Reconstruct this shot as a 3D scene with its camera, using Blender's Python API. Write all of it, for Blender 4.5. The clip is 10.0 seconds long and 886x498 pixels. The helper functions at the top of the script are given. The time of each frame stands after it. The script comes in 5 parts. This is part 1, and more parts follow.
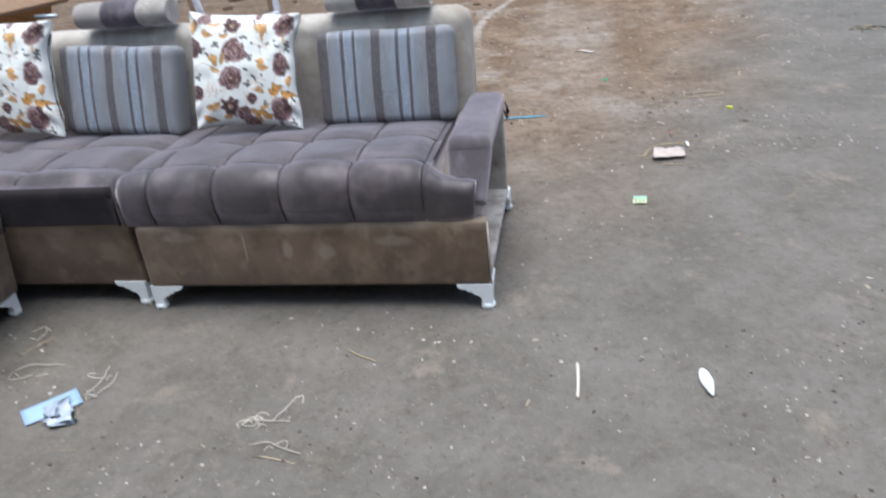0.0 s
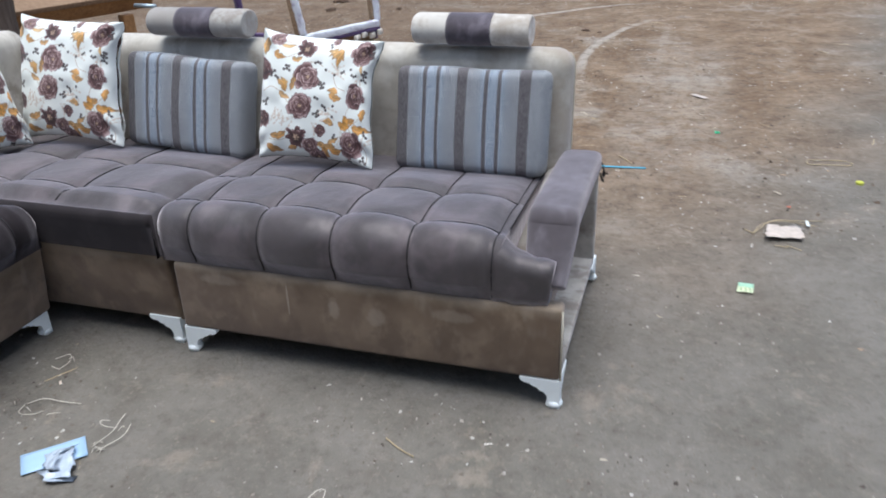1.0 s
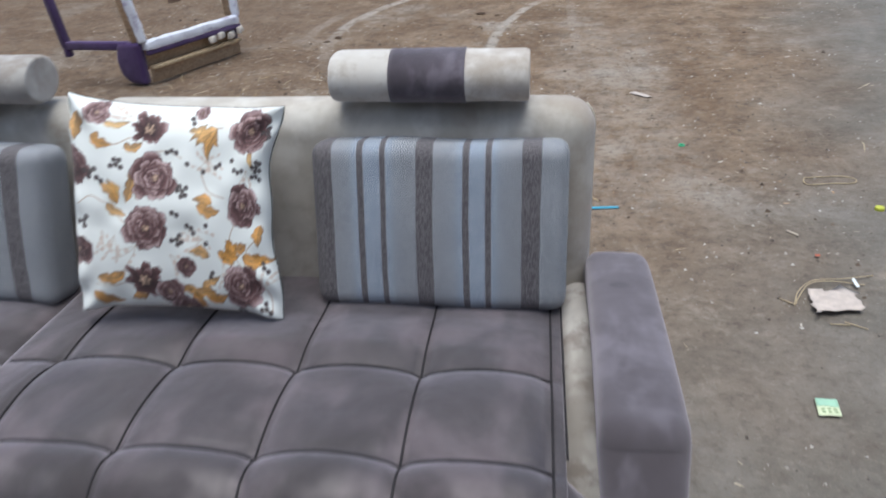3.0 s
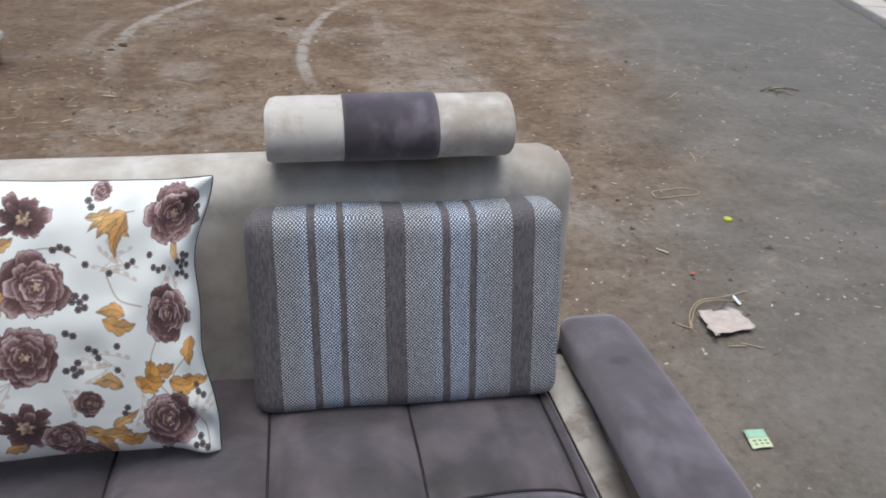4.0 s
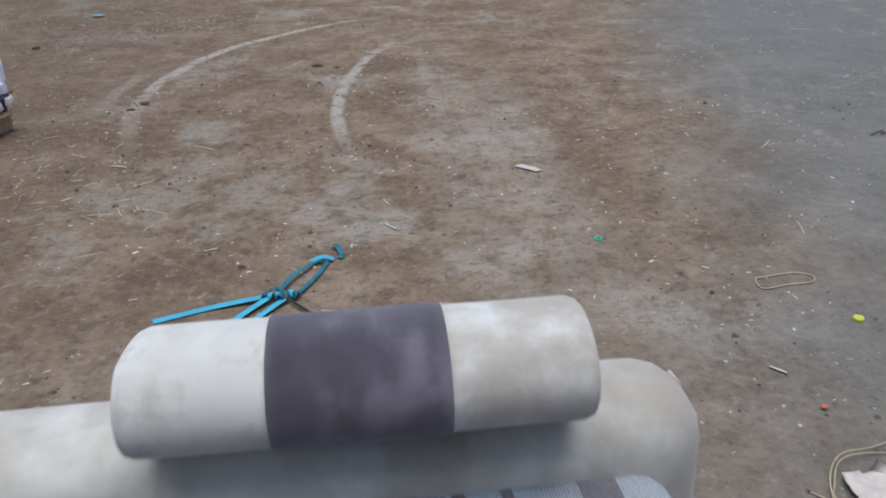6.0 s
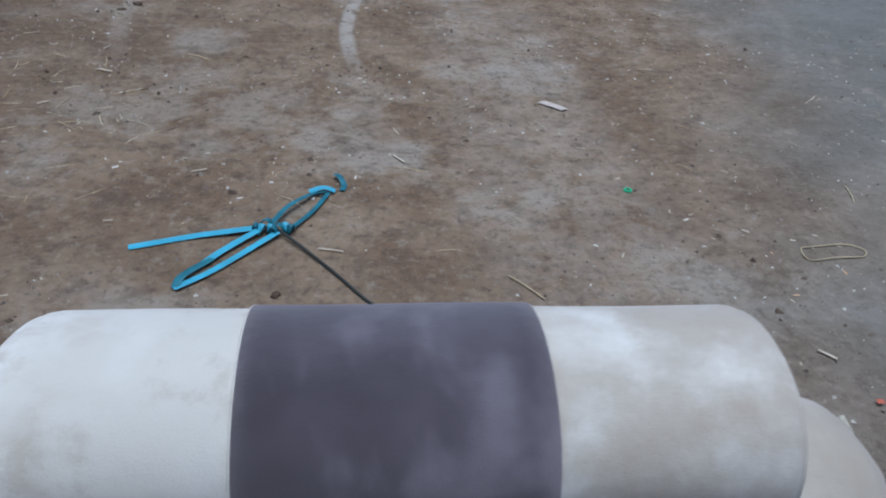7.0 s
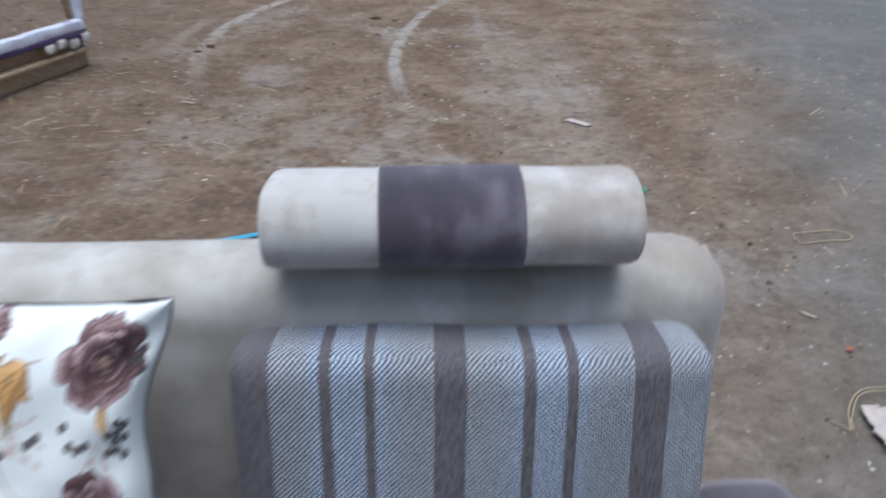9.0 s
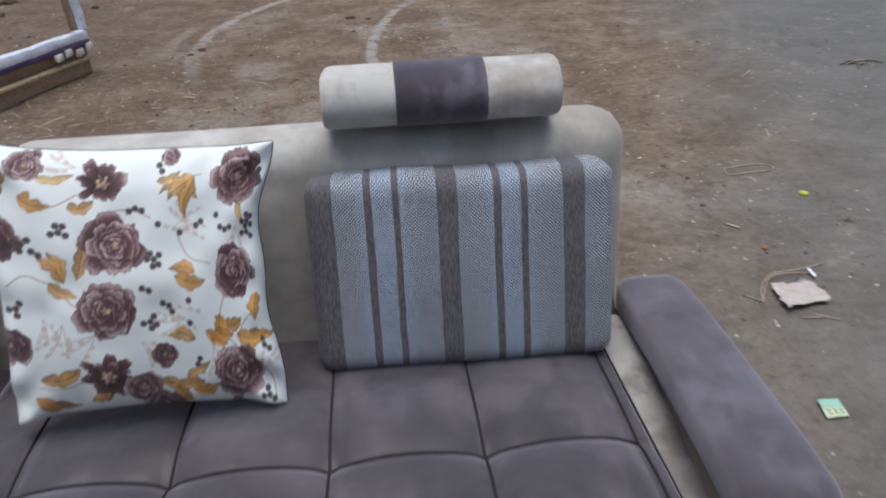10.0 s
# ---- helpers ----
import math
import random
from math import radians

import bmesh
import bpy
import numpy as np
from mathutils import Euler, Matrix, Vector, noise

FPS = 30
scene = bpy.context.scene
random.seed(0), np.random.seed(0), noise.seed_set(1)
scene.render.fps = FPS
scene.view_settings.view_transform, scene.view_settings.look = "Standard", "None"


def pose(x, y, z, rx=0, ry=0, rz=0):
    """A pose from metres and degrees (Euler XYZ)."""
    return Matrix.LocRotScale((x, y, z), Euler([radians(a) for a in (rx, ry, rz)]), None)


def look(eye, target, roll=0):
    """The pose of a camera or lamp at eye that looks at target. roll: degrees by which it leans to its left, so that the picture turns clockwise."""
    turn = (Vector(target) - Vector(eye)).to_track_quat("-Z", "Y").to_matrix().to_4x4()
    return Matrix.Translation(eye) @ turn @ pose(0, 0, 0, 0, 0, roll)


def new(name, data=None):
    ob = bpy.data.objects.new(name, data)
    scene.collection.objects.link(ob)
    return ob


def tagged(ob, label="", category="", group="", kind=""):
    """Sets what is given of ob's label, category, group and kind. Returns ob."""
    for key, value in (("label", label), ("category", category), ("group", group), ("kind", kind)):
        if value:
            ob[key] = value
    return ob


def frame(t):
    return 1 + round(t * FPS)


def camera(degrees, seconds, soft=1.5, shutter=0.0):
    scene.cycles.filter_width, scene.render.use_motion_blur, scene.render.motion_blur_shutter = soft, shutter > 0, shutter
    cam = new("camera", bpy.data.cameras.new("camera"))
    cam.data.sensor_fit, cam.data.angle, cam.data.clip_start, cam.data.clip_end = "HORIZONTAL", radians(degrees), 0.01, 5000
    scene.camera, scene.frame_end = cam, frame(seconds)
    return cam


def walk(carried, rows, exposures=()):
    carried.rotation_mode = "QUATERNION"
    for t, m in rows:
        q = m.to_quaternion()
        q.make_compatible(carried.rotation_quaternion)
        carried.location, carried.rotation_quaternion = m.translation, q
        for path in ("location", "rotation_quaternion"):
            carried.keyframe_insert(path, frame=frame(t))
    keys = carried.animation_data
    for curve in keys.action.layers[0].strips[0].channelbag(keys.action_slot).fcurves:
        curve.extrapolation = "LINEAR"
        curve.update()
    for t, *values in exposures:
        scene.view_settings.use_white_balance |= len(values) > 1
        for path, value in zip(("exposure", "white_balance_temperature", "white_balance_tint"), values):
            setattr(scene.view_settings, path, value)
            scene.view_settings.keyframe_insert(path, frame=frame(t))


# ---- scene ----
cam = camera(59.0, 10.0, soft=1.8, shutter=0.4)
PATH = [
    (0, (0.265, 0.398, 1.269), (-0.083, 2.145, 0.361), -6.0),
    (0.3, (0.294, 0.419, 1.313), (-0.181, 2.166, 0.461), -7.5),
    (0.5, (0.299, 0.481, 1.297), (-0.279, 2.199, 0.452), -7.7),
    (1, (0.227, 0.76, 1.294), (-0.321, 2.47, 0.413), -1.9),
    (1.5, (0.218, 1.065, 1.27), (-0.558, 2.664, 0.352), -4.0),
    (2, (0.173, 1.337, 1.267), (-0.519, 2.953, 0.313), -4.4),
    (2.5, (-0.067, 1.493, 1.263), (-0.423, 3.207, 0.296), -2.0),
    (3, (-0.209, 1.693, 1.252), (-0.438, 3.433, 0.294), -2.6),
    (3.2, (-0.253, 1.805, 1.252), (-0.399, 3.562, 0.308), -2.3),
    (4.3, (-0.573, 2.009, 1.249), (-0.148, 3.706, 0.279), 2.9),
    (4.5, (-0.548, 2.036, 1.237), (-0.141, 3.734, 0.262), 2.0),
    (5, (-0.387, 2.149, 1.225), (-0.219, 3.9, 0.273), -0.3),
    (5.5, (-0.359, 2.297, 1.226), (-0.303, 4.06, 0.284), -3.2),
    (5.7, (-0.381, 2.412, 1.227), (-0.207, 4.192, 0.333), -1.7),
    (6.8, (-0.4, 2.789, 1.14), (-0.212, 4.487, 0.1), 1.0),
    (7, (-0.416, 2.805, 1.116), (-0.214, 4.489, 0.057), 3.6),
    (7.5, (-0.438, 2.823, 1.107), (-0.197, 4.452, -0.028), 3.1),
    (8, (-0.444, 2.804, 1.117), (-0.086, 4.448, 0.034), 6.6),
    (8.5, (-0.438, 2.682, 1.145), (0.056, 4.297, 0.073), 9.2),
    (9, (-0.444, 2.398, 1.198), (-0.351, 4.137, 0.214), 0.7),
    (9.3, (-0.415, 2.238, 1.199), (-0.428, 3.971, 0.201), -2.5),
    (9.5, (-0.41, 2.157, 1.212), (-0.44, 3.9, 0.232), -4.0),
    (10, (-0.501, 1.921, 1.215), (-0.355, 3.666, 0.249), -2.1),
]
walk(cam, [(t, look(eye, target, roll)) for t, eye, target, roll in PATH],
     [(0.0, 0.62, 5960, 7), (0.5, 0.57, 5980, 6), (1.5, 0.52, 5960, 6), (2.5, 0.45, 5900, 5), (3.0, 0.30, 6020, 6), (4.5, 0.08, 6200, 8), (5.5, 0.12, 6050, 7), (6.8, -0.11, 5330, 4), (8.0, -0.11, 5440, 5), (8.5, 0.08, 5660, 6), (9.0, 0.10, 5580, 7), (9.5, -0.10, 5680, 8), (10.0, -0.06, 5920, 8)])

# ---------- world, sun ----------
world = bpy.data.worlds.new("world")
scene.world = world
world.use_nodes = True
wn = world.node_tree.nodes
sky = wn.new("ShaderNodeTexSky")
sky.sky_type, sky.sun_disc = "NISHITA", False
SUN_EL, SUN_AZ = 87, 190
sky.sun_elevation, sky.sun_rotation = radians(SUN_EL), radians(SUN_AZ)
sky.air_density, sky.dust_density, sky.ozone_density = 1.0, 4.0, 1.0
world.node_tree.links.new(sky.outputs[0], wn["Background"].inputs[0])
wn["Background"].inputs[1].default_value = 0.107
sun_data = bpy.data.lights.new("sun", "SUN")
sun_data.energy, sun_data.angle, sun_data.color = 2.4, radians(55), (1.0, 0.985, 0.965)
sun = new("sun", sun_data)
_d = Vector((math.sin(radians(SUN_AZ)) * math.cos(radians(SUN_EL)), math.cos(radians(SUN_AZ)) * math.cos(radians(SUN_EL)), math.sin(radians(SUN_EL))))
sun.matrix_world = look(_d * 20, (0, 0, 0))


# ---------- materials ----------
class Nodes:
    """A material under construction: terse node calls."""

    def __init__(self, name, rough=0.9, metal=0.0, spec=0.3, sheen=0.0):
        self.m = bpy.data.materials.new(name)
        self.m.use_nodes = True
        self.t = self.m.node_tree
        self.b = self.t.nodes["Principled BSDF"]
        self.b.inputs["Roughness"].default_value = rough
        self.b.inputs["Metallic"].default_value = metal
        self.b.inputs["Specular IOR Level"].default_value = spec
        self.b.inputs["Sheen Weight"].default_value = sheen
        self.b.inputs["Sheen Roughness"].default_value = 0.65

    def put(self, sock, v):
        if isinstance(v, bpy.types.NodeSocket):
            self.t.links.new(v, sock)
        elif isinstance(v, tuple) and len(v) == 3 and sock.type == "RGBA":
            sock.default_value = (*v, 1)
        else:
            sock.default_value = v

    def coord(self, kind="Object"):
        return self.t.nodes.new("ShaderNodeTexCoord").outputs[kind]

    def noise(self, scale, detail=3, rough=0.55, vec=None, distortion=0.0):
        n = self.t.nodes.new("ShaderNodeTexNoise")
        n.inputs["Scale"].default_value, n.inputs["Detail"].default_value = scale, detail
        n.inputs["Roughness"].default_value, n.inputs["Distortion"].default_value = rough, distortion
        self.put(n.inputs["Vector"], vec if vec is not None else self.coord())
        return n.outputs["Fac"]

    def math(self, op, a, b=0.0, clamp=False):
        n = self.t.nodes.new("ShaderNodeMath")
        n.operation, n.use_clamp = op, clamp
        self.put(n.inputs[0], a), self.put(n.inputs[1], b)
        return n.outputs[0]

    def step(self, v, lo, hi):
        n = self.t.nodes.new("ShaderNodeMapRange")
        n.interpolation_type = "SMOOTHSTEP"
        self.put(n.inputs["Value"], v)
        n.inputs["From Min"].default_value, n.inputs["From Max"].default_value = lo, hi
        return n.outputs["Result"]

    def mix(self, f, a, b):
        n = self.t.nodes.new("ShaderNodeMix")
        n.data_type = "RGBA"
        self.put(n.inputs["Factor"], f), self.put(n.inputs["A"], a), self.put(n.inputs["B"], b)
        return n.outputs["Result"]

    def split(self, vec):
        n = self.t.nodes.new("ShaderNodeSeparateXYZ")
        self.put(n.inputs[0], vec)
        return n.outputs

    def scaled(self, vec, s):
        n = self.t.nodes.new("ShaderNodeMapping")
        self.put(n.inputs["Vector"], vec)
        n.inputs["Scale"].default_value = s
        return n.outputs[0]

    def ramp(self, fac, stops, constant=False):
        n = self.t.nodes.new("ShaderNodeValToRGB")
        r = n.color_ramp
        r.interpolation = "CONSTANT" if constant else "LINEAR"
        while len(r.elements) < len(stops):
            r.elements.new(0.5)
        for e, (p, c) in zip(r.elements, stops):
            e.position, e.color = p, (*c, 1)
        self.put(n.inputs[0], fac)
        return n.outputs[0]

    def bump(self, h, dist=0.002, strength=0.6, on=None):
        n = self.t.nodes.new("ShaderNodeBump")
        n.inputs["Strength"].default_value, n.inputs["Distance"].default_value = strength, dist
        self.put(n.inputs["Height"], h)
        if on is not None:
            self.put(n.inputs["Normal"], on)
        self.t.links.new(n.outputs[0], self.b.inputs["Normal"])
        return n.outputs[0]

    def colour(self, c):
        self.put(self.b.inputs["Base Color"], c)
        return self.m


def suede(name, dark, mid, pale, stain=None, sheen=0.25, brushed=0.6, stained=(0.50, 0.66), uneven=0.0, smudge=9, wear=None, spot=None, rubs=(), nap=0.0):
    """Brushed microfibre: nap smudges at two scales, fine grain."""
    n = Nodes(name, rough=0.92, spec=0.15, sheen=sheen)
    n.b.inputs["Sheen Tint"].default_value = (0.96, 0.88, 0.93, 1)
    big = n.noise(smudge * 0.66, 3, 0.55)
    c = n.mix(n.step(big, 0.34, 0.66), dark, mid)
    c = n.mix(n.math("MULTIPLY", n.step(n.noise(smudge, 3, 0.55, n.scaled(n.coord(), (1.2, 0.7, 1)), 0.25), 0.45, 0.66), brushed), c, pale)
    c = n.mix(n.math("MULTIPLY", n.step(n.noise(30, 2, 0.5), 0.52, 0.75), 0.25), c, dark)
    if uneven:
        x = n.split(n.coord())[0]
        k = n.math("ADD", n.noise(13 if uneven > 0.3 else 7, 5, 0.6, n.scaled(n.coord(), (1, 1.2, 1))), n.math("MULTIPLY", x, uneven))
        c = n.mix(n.math("MULTIPLY", n.step(k, 0.39, 0.72), 0.85 if uneven > 0.3 else 0.65), c, stain)
        c = n.mix(n.math("MULTIPLY", n.step(n.noise(30, 5, 0.65), 0.50, 0.66), 0.45 if uneven > 0.3 else 0.15), c, stain)
    elif stain:
        c = n.mix(n.math("MULTIPLY", n.step(n.noise(10, 5, 0.68, n.scaled(n.coord(), (1, 1.3, 0.8))), *stained), 0.75), c, stain)
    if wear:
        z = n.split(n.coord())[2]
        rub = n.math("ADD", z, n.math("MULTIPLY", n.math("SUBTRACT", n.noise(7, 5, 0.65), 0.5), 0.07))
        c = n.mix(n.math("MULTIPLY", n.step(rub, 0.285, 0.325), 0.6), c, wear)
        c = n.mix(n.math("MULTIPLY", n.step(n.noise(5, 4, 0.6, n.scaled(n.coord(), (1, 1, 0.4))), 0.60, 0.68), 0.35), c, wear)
    for rx, rz, wx, wz, f in rubs:
        x, y, z = n.split(n.coord())
        dx, dz = n.math("DIVIDE", n.math("SUBTRACT", x, rx), wx), n.math("DIVIDE", n.math("SUBTRACT", z, rz), wz)
        d = n.math("ADD", n.math("ADD", n.math("MULTIPLY", dx, dx), n.math("MULTIPLY", dz, dz)), n.math("MULTIPLY", n.math("SUBTRACT", n.noise(45, 4, 0.65), 0.5), 1.6))
        c = n.mix(n.math("MULTIPLY", n.math("SUBTRACT", 1.0, n.step(d, 0.2, 1.2)), f), c, wear or pale)
    if spot:
        x, y, z = n.split(n.coord())
        dx, dy = n.math("DIVIDE", n.math("SUBTRACT", x, spot[0]), 0.019), n.math("DIVIDE", n.math("SUBTRACT", y, spot[1]), 0.013)
        d = n.math("ADD", n.math("ADD", n.math("MULTIPLY", dx, dx), n.math("MULTIPLY", dy, dy)), n.math("MULTIPLY", n.math("SUBTRACT", n.noise(60, 3), 0.5), 1.2))
        c = n.mix(n.math("MULTIPLY", n.math("SUBTRACT", 1.0, n.step(d, 0.5, 1.2)), 0.85), c, tuple(q * 0.45 for q in dark))
    grain = n.noise(900, 2)
    c = n.mix(n.math("MULTIPLY", grain, 0.18), c, dark)
    fine = n.bump(n.noise(26, 3), 0.004, 0.35, n.bump(grain, 0.0006, 0.3))
    if nap:
        n.put(n.b.inputs["Roughness"], n.math("ADD", 0.52, n.math("MULTIPLY", n.step(n.noise(smudge * 0.9, 5, 0.62, distortion=0.5), 0.36, 0.62), 0.30)))
        n.bump(n.noise(9, 2, 0.5, n.scaled(n.coord(), (1.1, 0.8, 1)), 0.2), nap, 0.6, fine)
    return n.colour(c)


def plain(name, col, var=0.15, scale=30, rough=0.7, spec=0.4, metal=0.0, bump=0.0008, bscale=120):
    n = Nodes(name, rough, metal, spec)
    lo, hi = tuple(v * (1 - var) for v in col), tuple(min(1, v * (1 + var)) for v in col)
    c = n.mix(n.noise(scale, 4), lo, hi)
    n.bump(n.noise(bscale, 3), bump, 0.5)
    return n.colour(c)


def wood(name, a, b, axis=(1, 14, 14), rough=0.7):
    n = Nodes(name, rough, spec=0.3)
    v = n.scaled(n.coord(), axis)
    g = n.noise(5, 5, 0.6, v, 0.6)
    c = n.mix(n.step(g, 0.3, 0.7), a, b)
    c = n.mix(n.math("MULTIPLY", n.step(n.noise(3, 3), 0.55, 0.75), 0.4), c, tuple(x * 0.6 for x in a))
    n.bump(g, 0.0015, 0.5)
    return n.colour(c)


ARM = suede("grey_suede", (0.044, 0.036, 0.040), (0.080, 0.070, 0.078), (0.155, 0.140, 0.160), sheen=0.5, brushed=0.75, spot=(-0.056, 2.908))
BEIGE = suede("beige_suede", (0.43, 0.40, 0.345), (0.58, 0.55, 0.485), (0.70, 0.675, 0.62), (0.30, 0.255, 0.20), stained=(0.49, 0.66))
# paler copy of the beige: the roll's stronger top light is in the colour
LIT_BEIGE = suede("lit_beige_suede", (0.54, 0.51, 0.46), (0.69, 0.67, 0.63), (0.80, 0.79, 0.76), (0.34, 0.285, 0.225), brushed=0.5, uneven=0.55)
# browner suede of the front faces, darkened further for the low light on them
SHADED_TAUPE = suede("shaded_taupe_suede", (0.125, 0.083, 0.048), (0.178, 0.124, 0.075), (0.270, 0.200, 0.132), (0.108, 0.072, 0.041), brushed=0.6, wear=(0.37, 0.31, 0.24), rubs=((-0.746, 0.245, 0.0035, 0.055, 0.7), (-0.61, 0.235, 0.018, 0.035, 0.5), (-0.49, 0.225, 0.028, 0.030, 0.45), (-0.28, 0.26, 0.06, 0.02, 0.35), (-0.95, 0.28, 0.07, 0.018, 0.35)))
SEAT = suede("seat_suede", (0.008, 0.006, 0.006), (0.018, 0.013, 0.014), (0.074, 0.057, 0.062), sheen=0.95, brushed=1.0, smudge=7.5, nap=0.010)
SEAT.node_tree.nodes["Principled BSDF"].inputs["Sheen Roughness"].default_value = 0.48
SEAT.node_tree.nodes["Principled BSDF"].inputs["Specular Tint"].default_value = (1.0, 0.92, 0.93, 1)
SEAT.node_tree.nodes["Principled BSDF"].inputs["Specular IOR Level"].default_value = 0.92
# dark nap, with the shade of the inner corner put into the colour too
SHADED_NAP = suede("shaded_nap_suede", (0.010, 0.008, 0.008), (0.018, 0.014, 0.015), (0.034, 0.027, 0.029), sheen=0.12, brushed=0.6)
CHAISE = suede("chaise_suede", (0.012, 0.009, 0.010), (0.024, 0.018, 0.020), (0.058, 0.047, 0.053), sheen=0.5, brushed=0.7, smudge=6, nap=0.010)
CHAISE.node_tree.nodes["Principled BSDF"].inputs["Sheen Roughness"].default_value = 0.4
BAND = suede("band_suede", (0.034, 0.027, 0.034), (0.066, 0.055, 0.068), (0.145, 0.126, 0.150), sheen=0.4, brushed=0.9, smudge=17)
STAINED = suede("stained_beige_suede", (0.28, 0.255, 0.225), (0.43, 0.40, 0.36), (0.58, 0.555, 0.51), (0.17, 0.14, 0.115), stained=(0.46, 0.62))
WORN_BACK = suede("worn_beige_suede", (0.43, 0.40, 0.345), (0.58, 0.55, 0.485), (0.70, 0.675, 0.62), (0.26, 0.205, 0.15), brushed=0.6, uneven=0.16)
BEIGE_CORD = plain("beige_cord", (0.5, 0.46, 0.38), 0.1)
CORD = plain("seam_cord", (0.020, 0.017, 0.019), 0.2)
WHITE_PLASTIC = plain("white_plastic", (0.88, 0.93, 0.95), 0.06, 40, 0.4, 0.5)
BLACK = plain("black_webbing", (0.02, 0.02, 0.022), 0.3)
PURPLE = suede("purple_upholstery", (0.034, 0.014, 0.066), (0.055, 0.025, 0.105), (0.085, 0.048, 0.15))
def film_material():
    """Wrinkled white film, through which the purple cloth shows here and there."""
    n = Nodes("white_film", 0.3, 0.0, 0.5)
    k = n.noise(16, 5, 0.65, n.scaled(n.coord(), (1, 0.5, 1)))
    c = n.mix(n.step(k, 0.52, 0.72), (0.78, 0.80, 0.86), (0.36, 0.30, 0.46))
    n.bump(n.noise(45, 4, 0.6, distortion=0.8), 0.006, 0.8)
    return n.colour(c)


FILM = film_material()
RAW_WOOD = wood("raw_timber", (0.30, 0.20, 0.12), (0.46, 0.33, 0.21))
YELLOW_WOOD = wood("yellow_timber", (0.42, 0.30, 0.17), (0.58, 0.45, 0.29))
BOARD = wood("board_face", (0.225, 0.140, 0.085), (0.31, 0.205, 0.13))
BOARD_DARK = wood("board_edge", (0.24, 0.115, 0.045), (0.36, 0.19, 0.075))
BARK = wood("weathered_post", (0.085, 0.062, 0.050), (0.15, 0.118, 0.098), (12, 12, 1), 0.9)
STRAW = plain("straw", (0.46, 0.37, 0.23), 0.35, 8, 0.8)
CHIP = plain("pale_chip", (0.66, 0.61, 0.53), 0.35, 6, 0.8)
BLUE = plain("blue_strap", (0.07, 0.34, 0.48), 0.45, 14, 0.35, 0.5)
TEAL = plain("dark_teal_strap", (0.018, 0.125, 0.165), 0.6, 30, 0.4, 0.5)
CABLE = plain("dark_cord", (0.03, 0.032, 0.028), 0.3)
CARD = plain("dirty_paper", (0.50, 0.43, 0.38), 0.32, 40)
BLUE_PLATE = plain("pale_blue_plate", (0.36, 0.52, 0.72), 0.08, 30, 0.4, 0.5)
CLEAR = plain("milky_film", (0.46, 0.53, 0.63), 0.3, 60, 0.25, 0.6, bump=0.004, bscale=60)
WHITE = plain("white_scrap", (0.75, 0.79, 0.80), 0.08, 30)
LIME = plain("lime_cap", (0.50, 0.52, 0.06), 0.15, 60, 0.4)
GREEN = plain("green_plastic", (0.05, 0.42, 0.20), 0.15, 60, 0.4)
TAG_GREEN = plain("tag_green", (0.34, 0.56, 0.41), 0.15, 60, 0.6)
TAG_PALE = plain("tag_pale", (0.60, 0.66, 0.44), 0.15, 60, 0.6)
TAG_INK = plain("tag_ink", (0.22, 0.32, 0.16), 0.15, 60, 0.6)
RED = plain("red_scrap", (0.45, 0.12, 0.07), 0.2, 60)
CONCRETE = plain("concrete", (0.50, 0.46, 0.42), 0.2, 6, 0.9, 0.2, bump=0.004, bscale=50)
PINK_SLAB = plain("pinkish_slab", (0.42, 0.37, 0.34), 0.15, 4, 0.85, 0.2, bump=0.003, bscale=50)


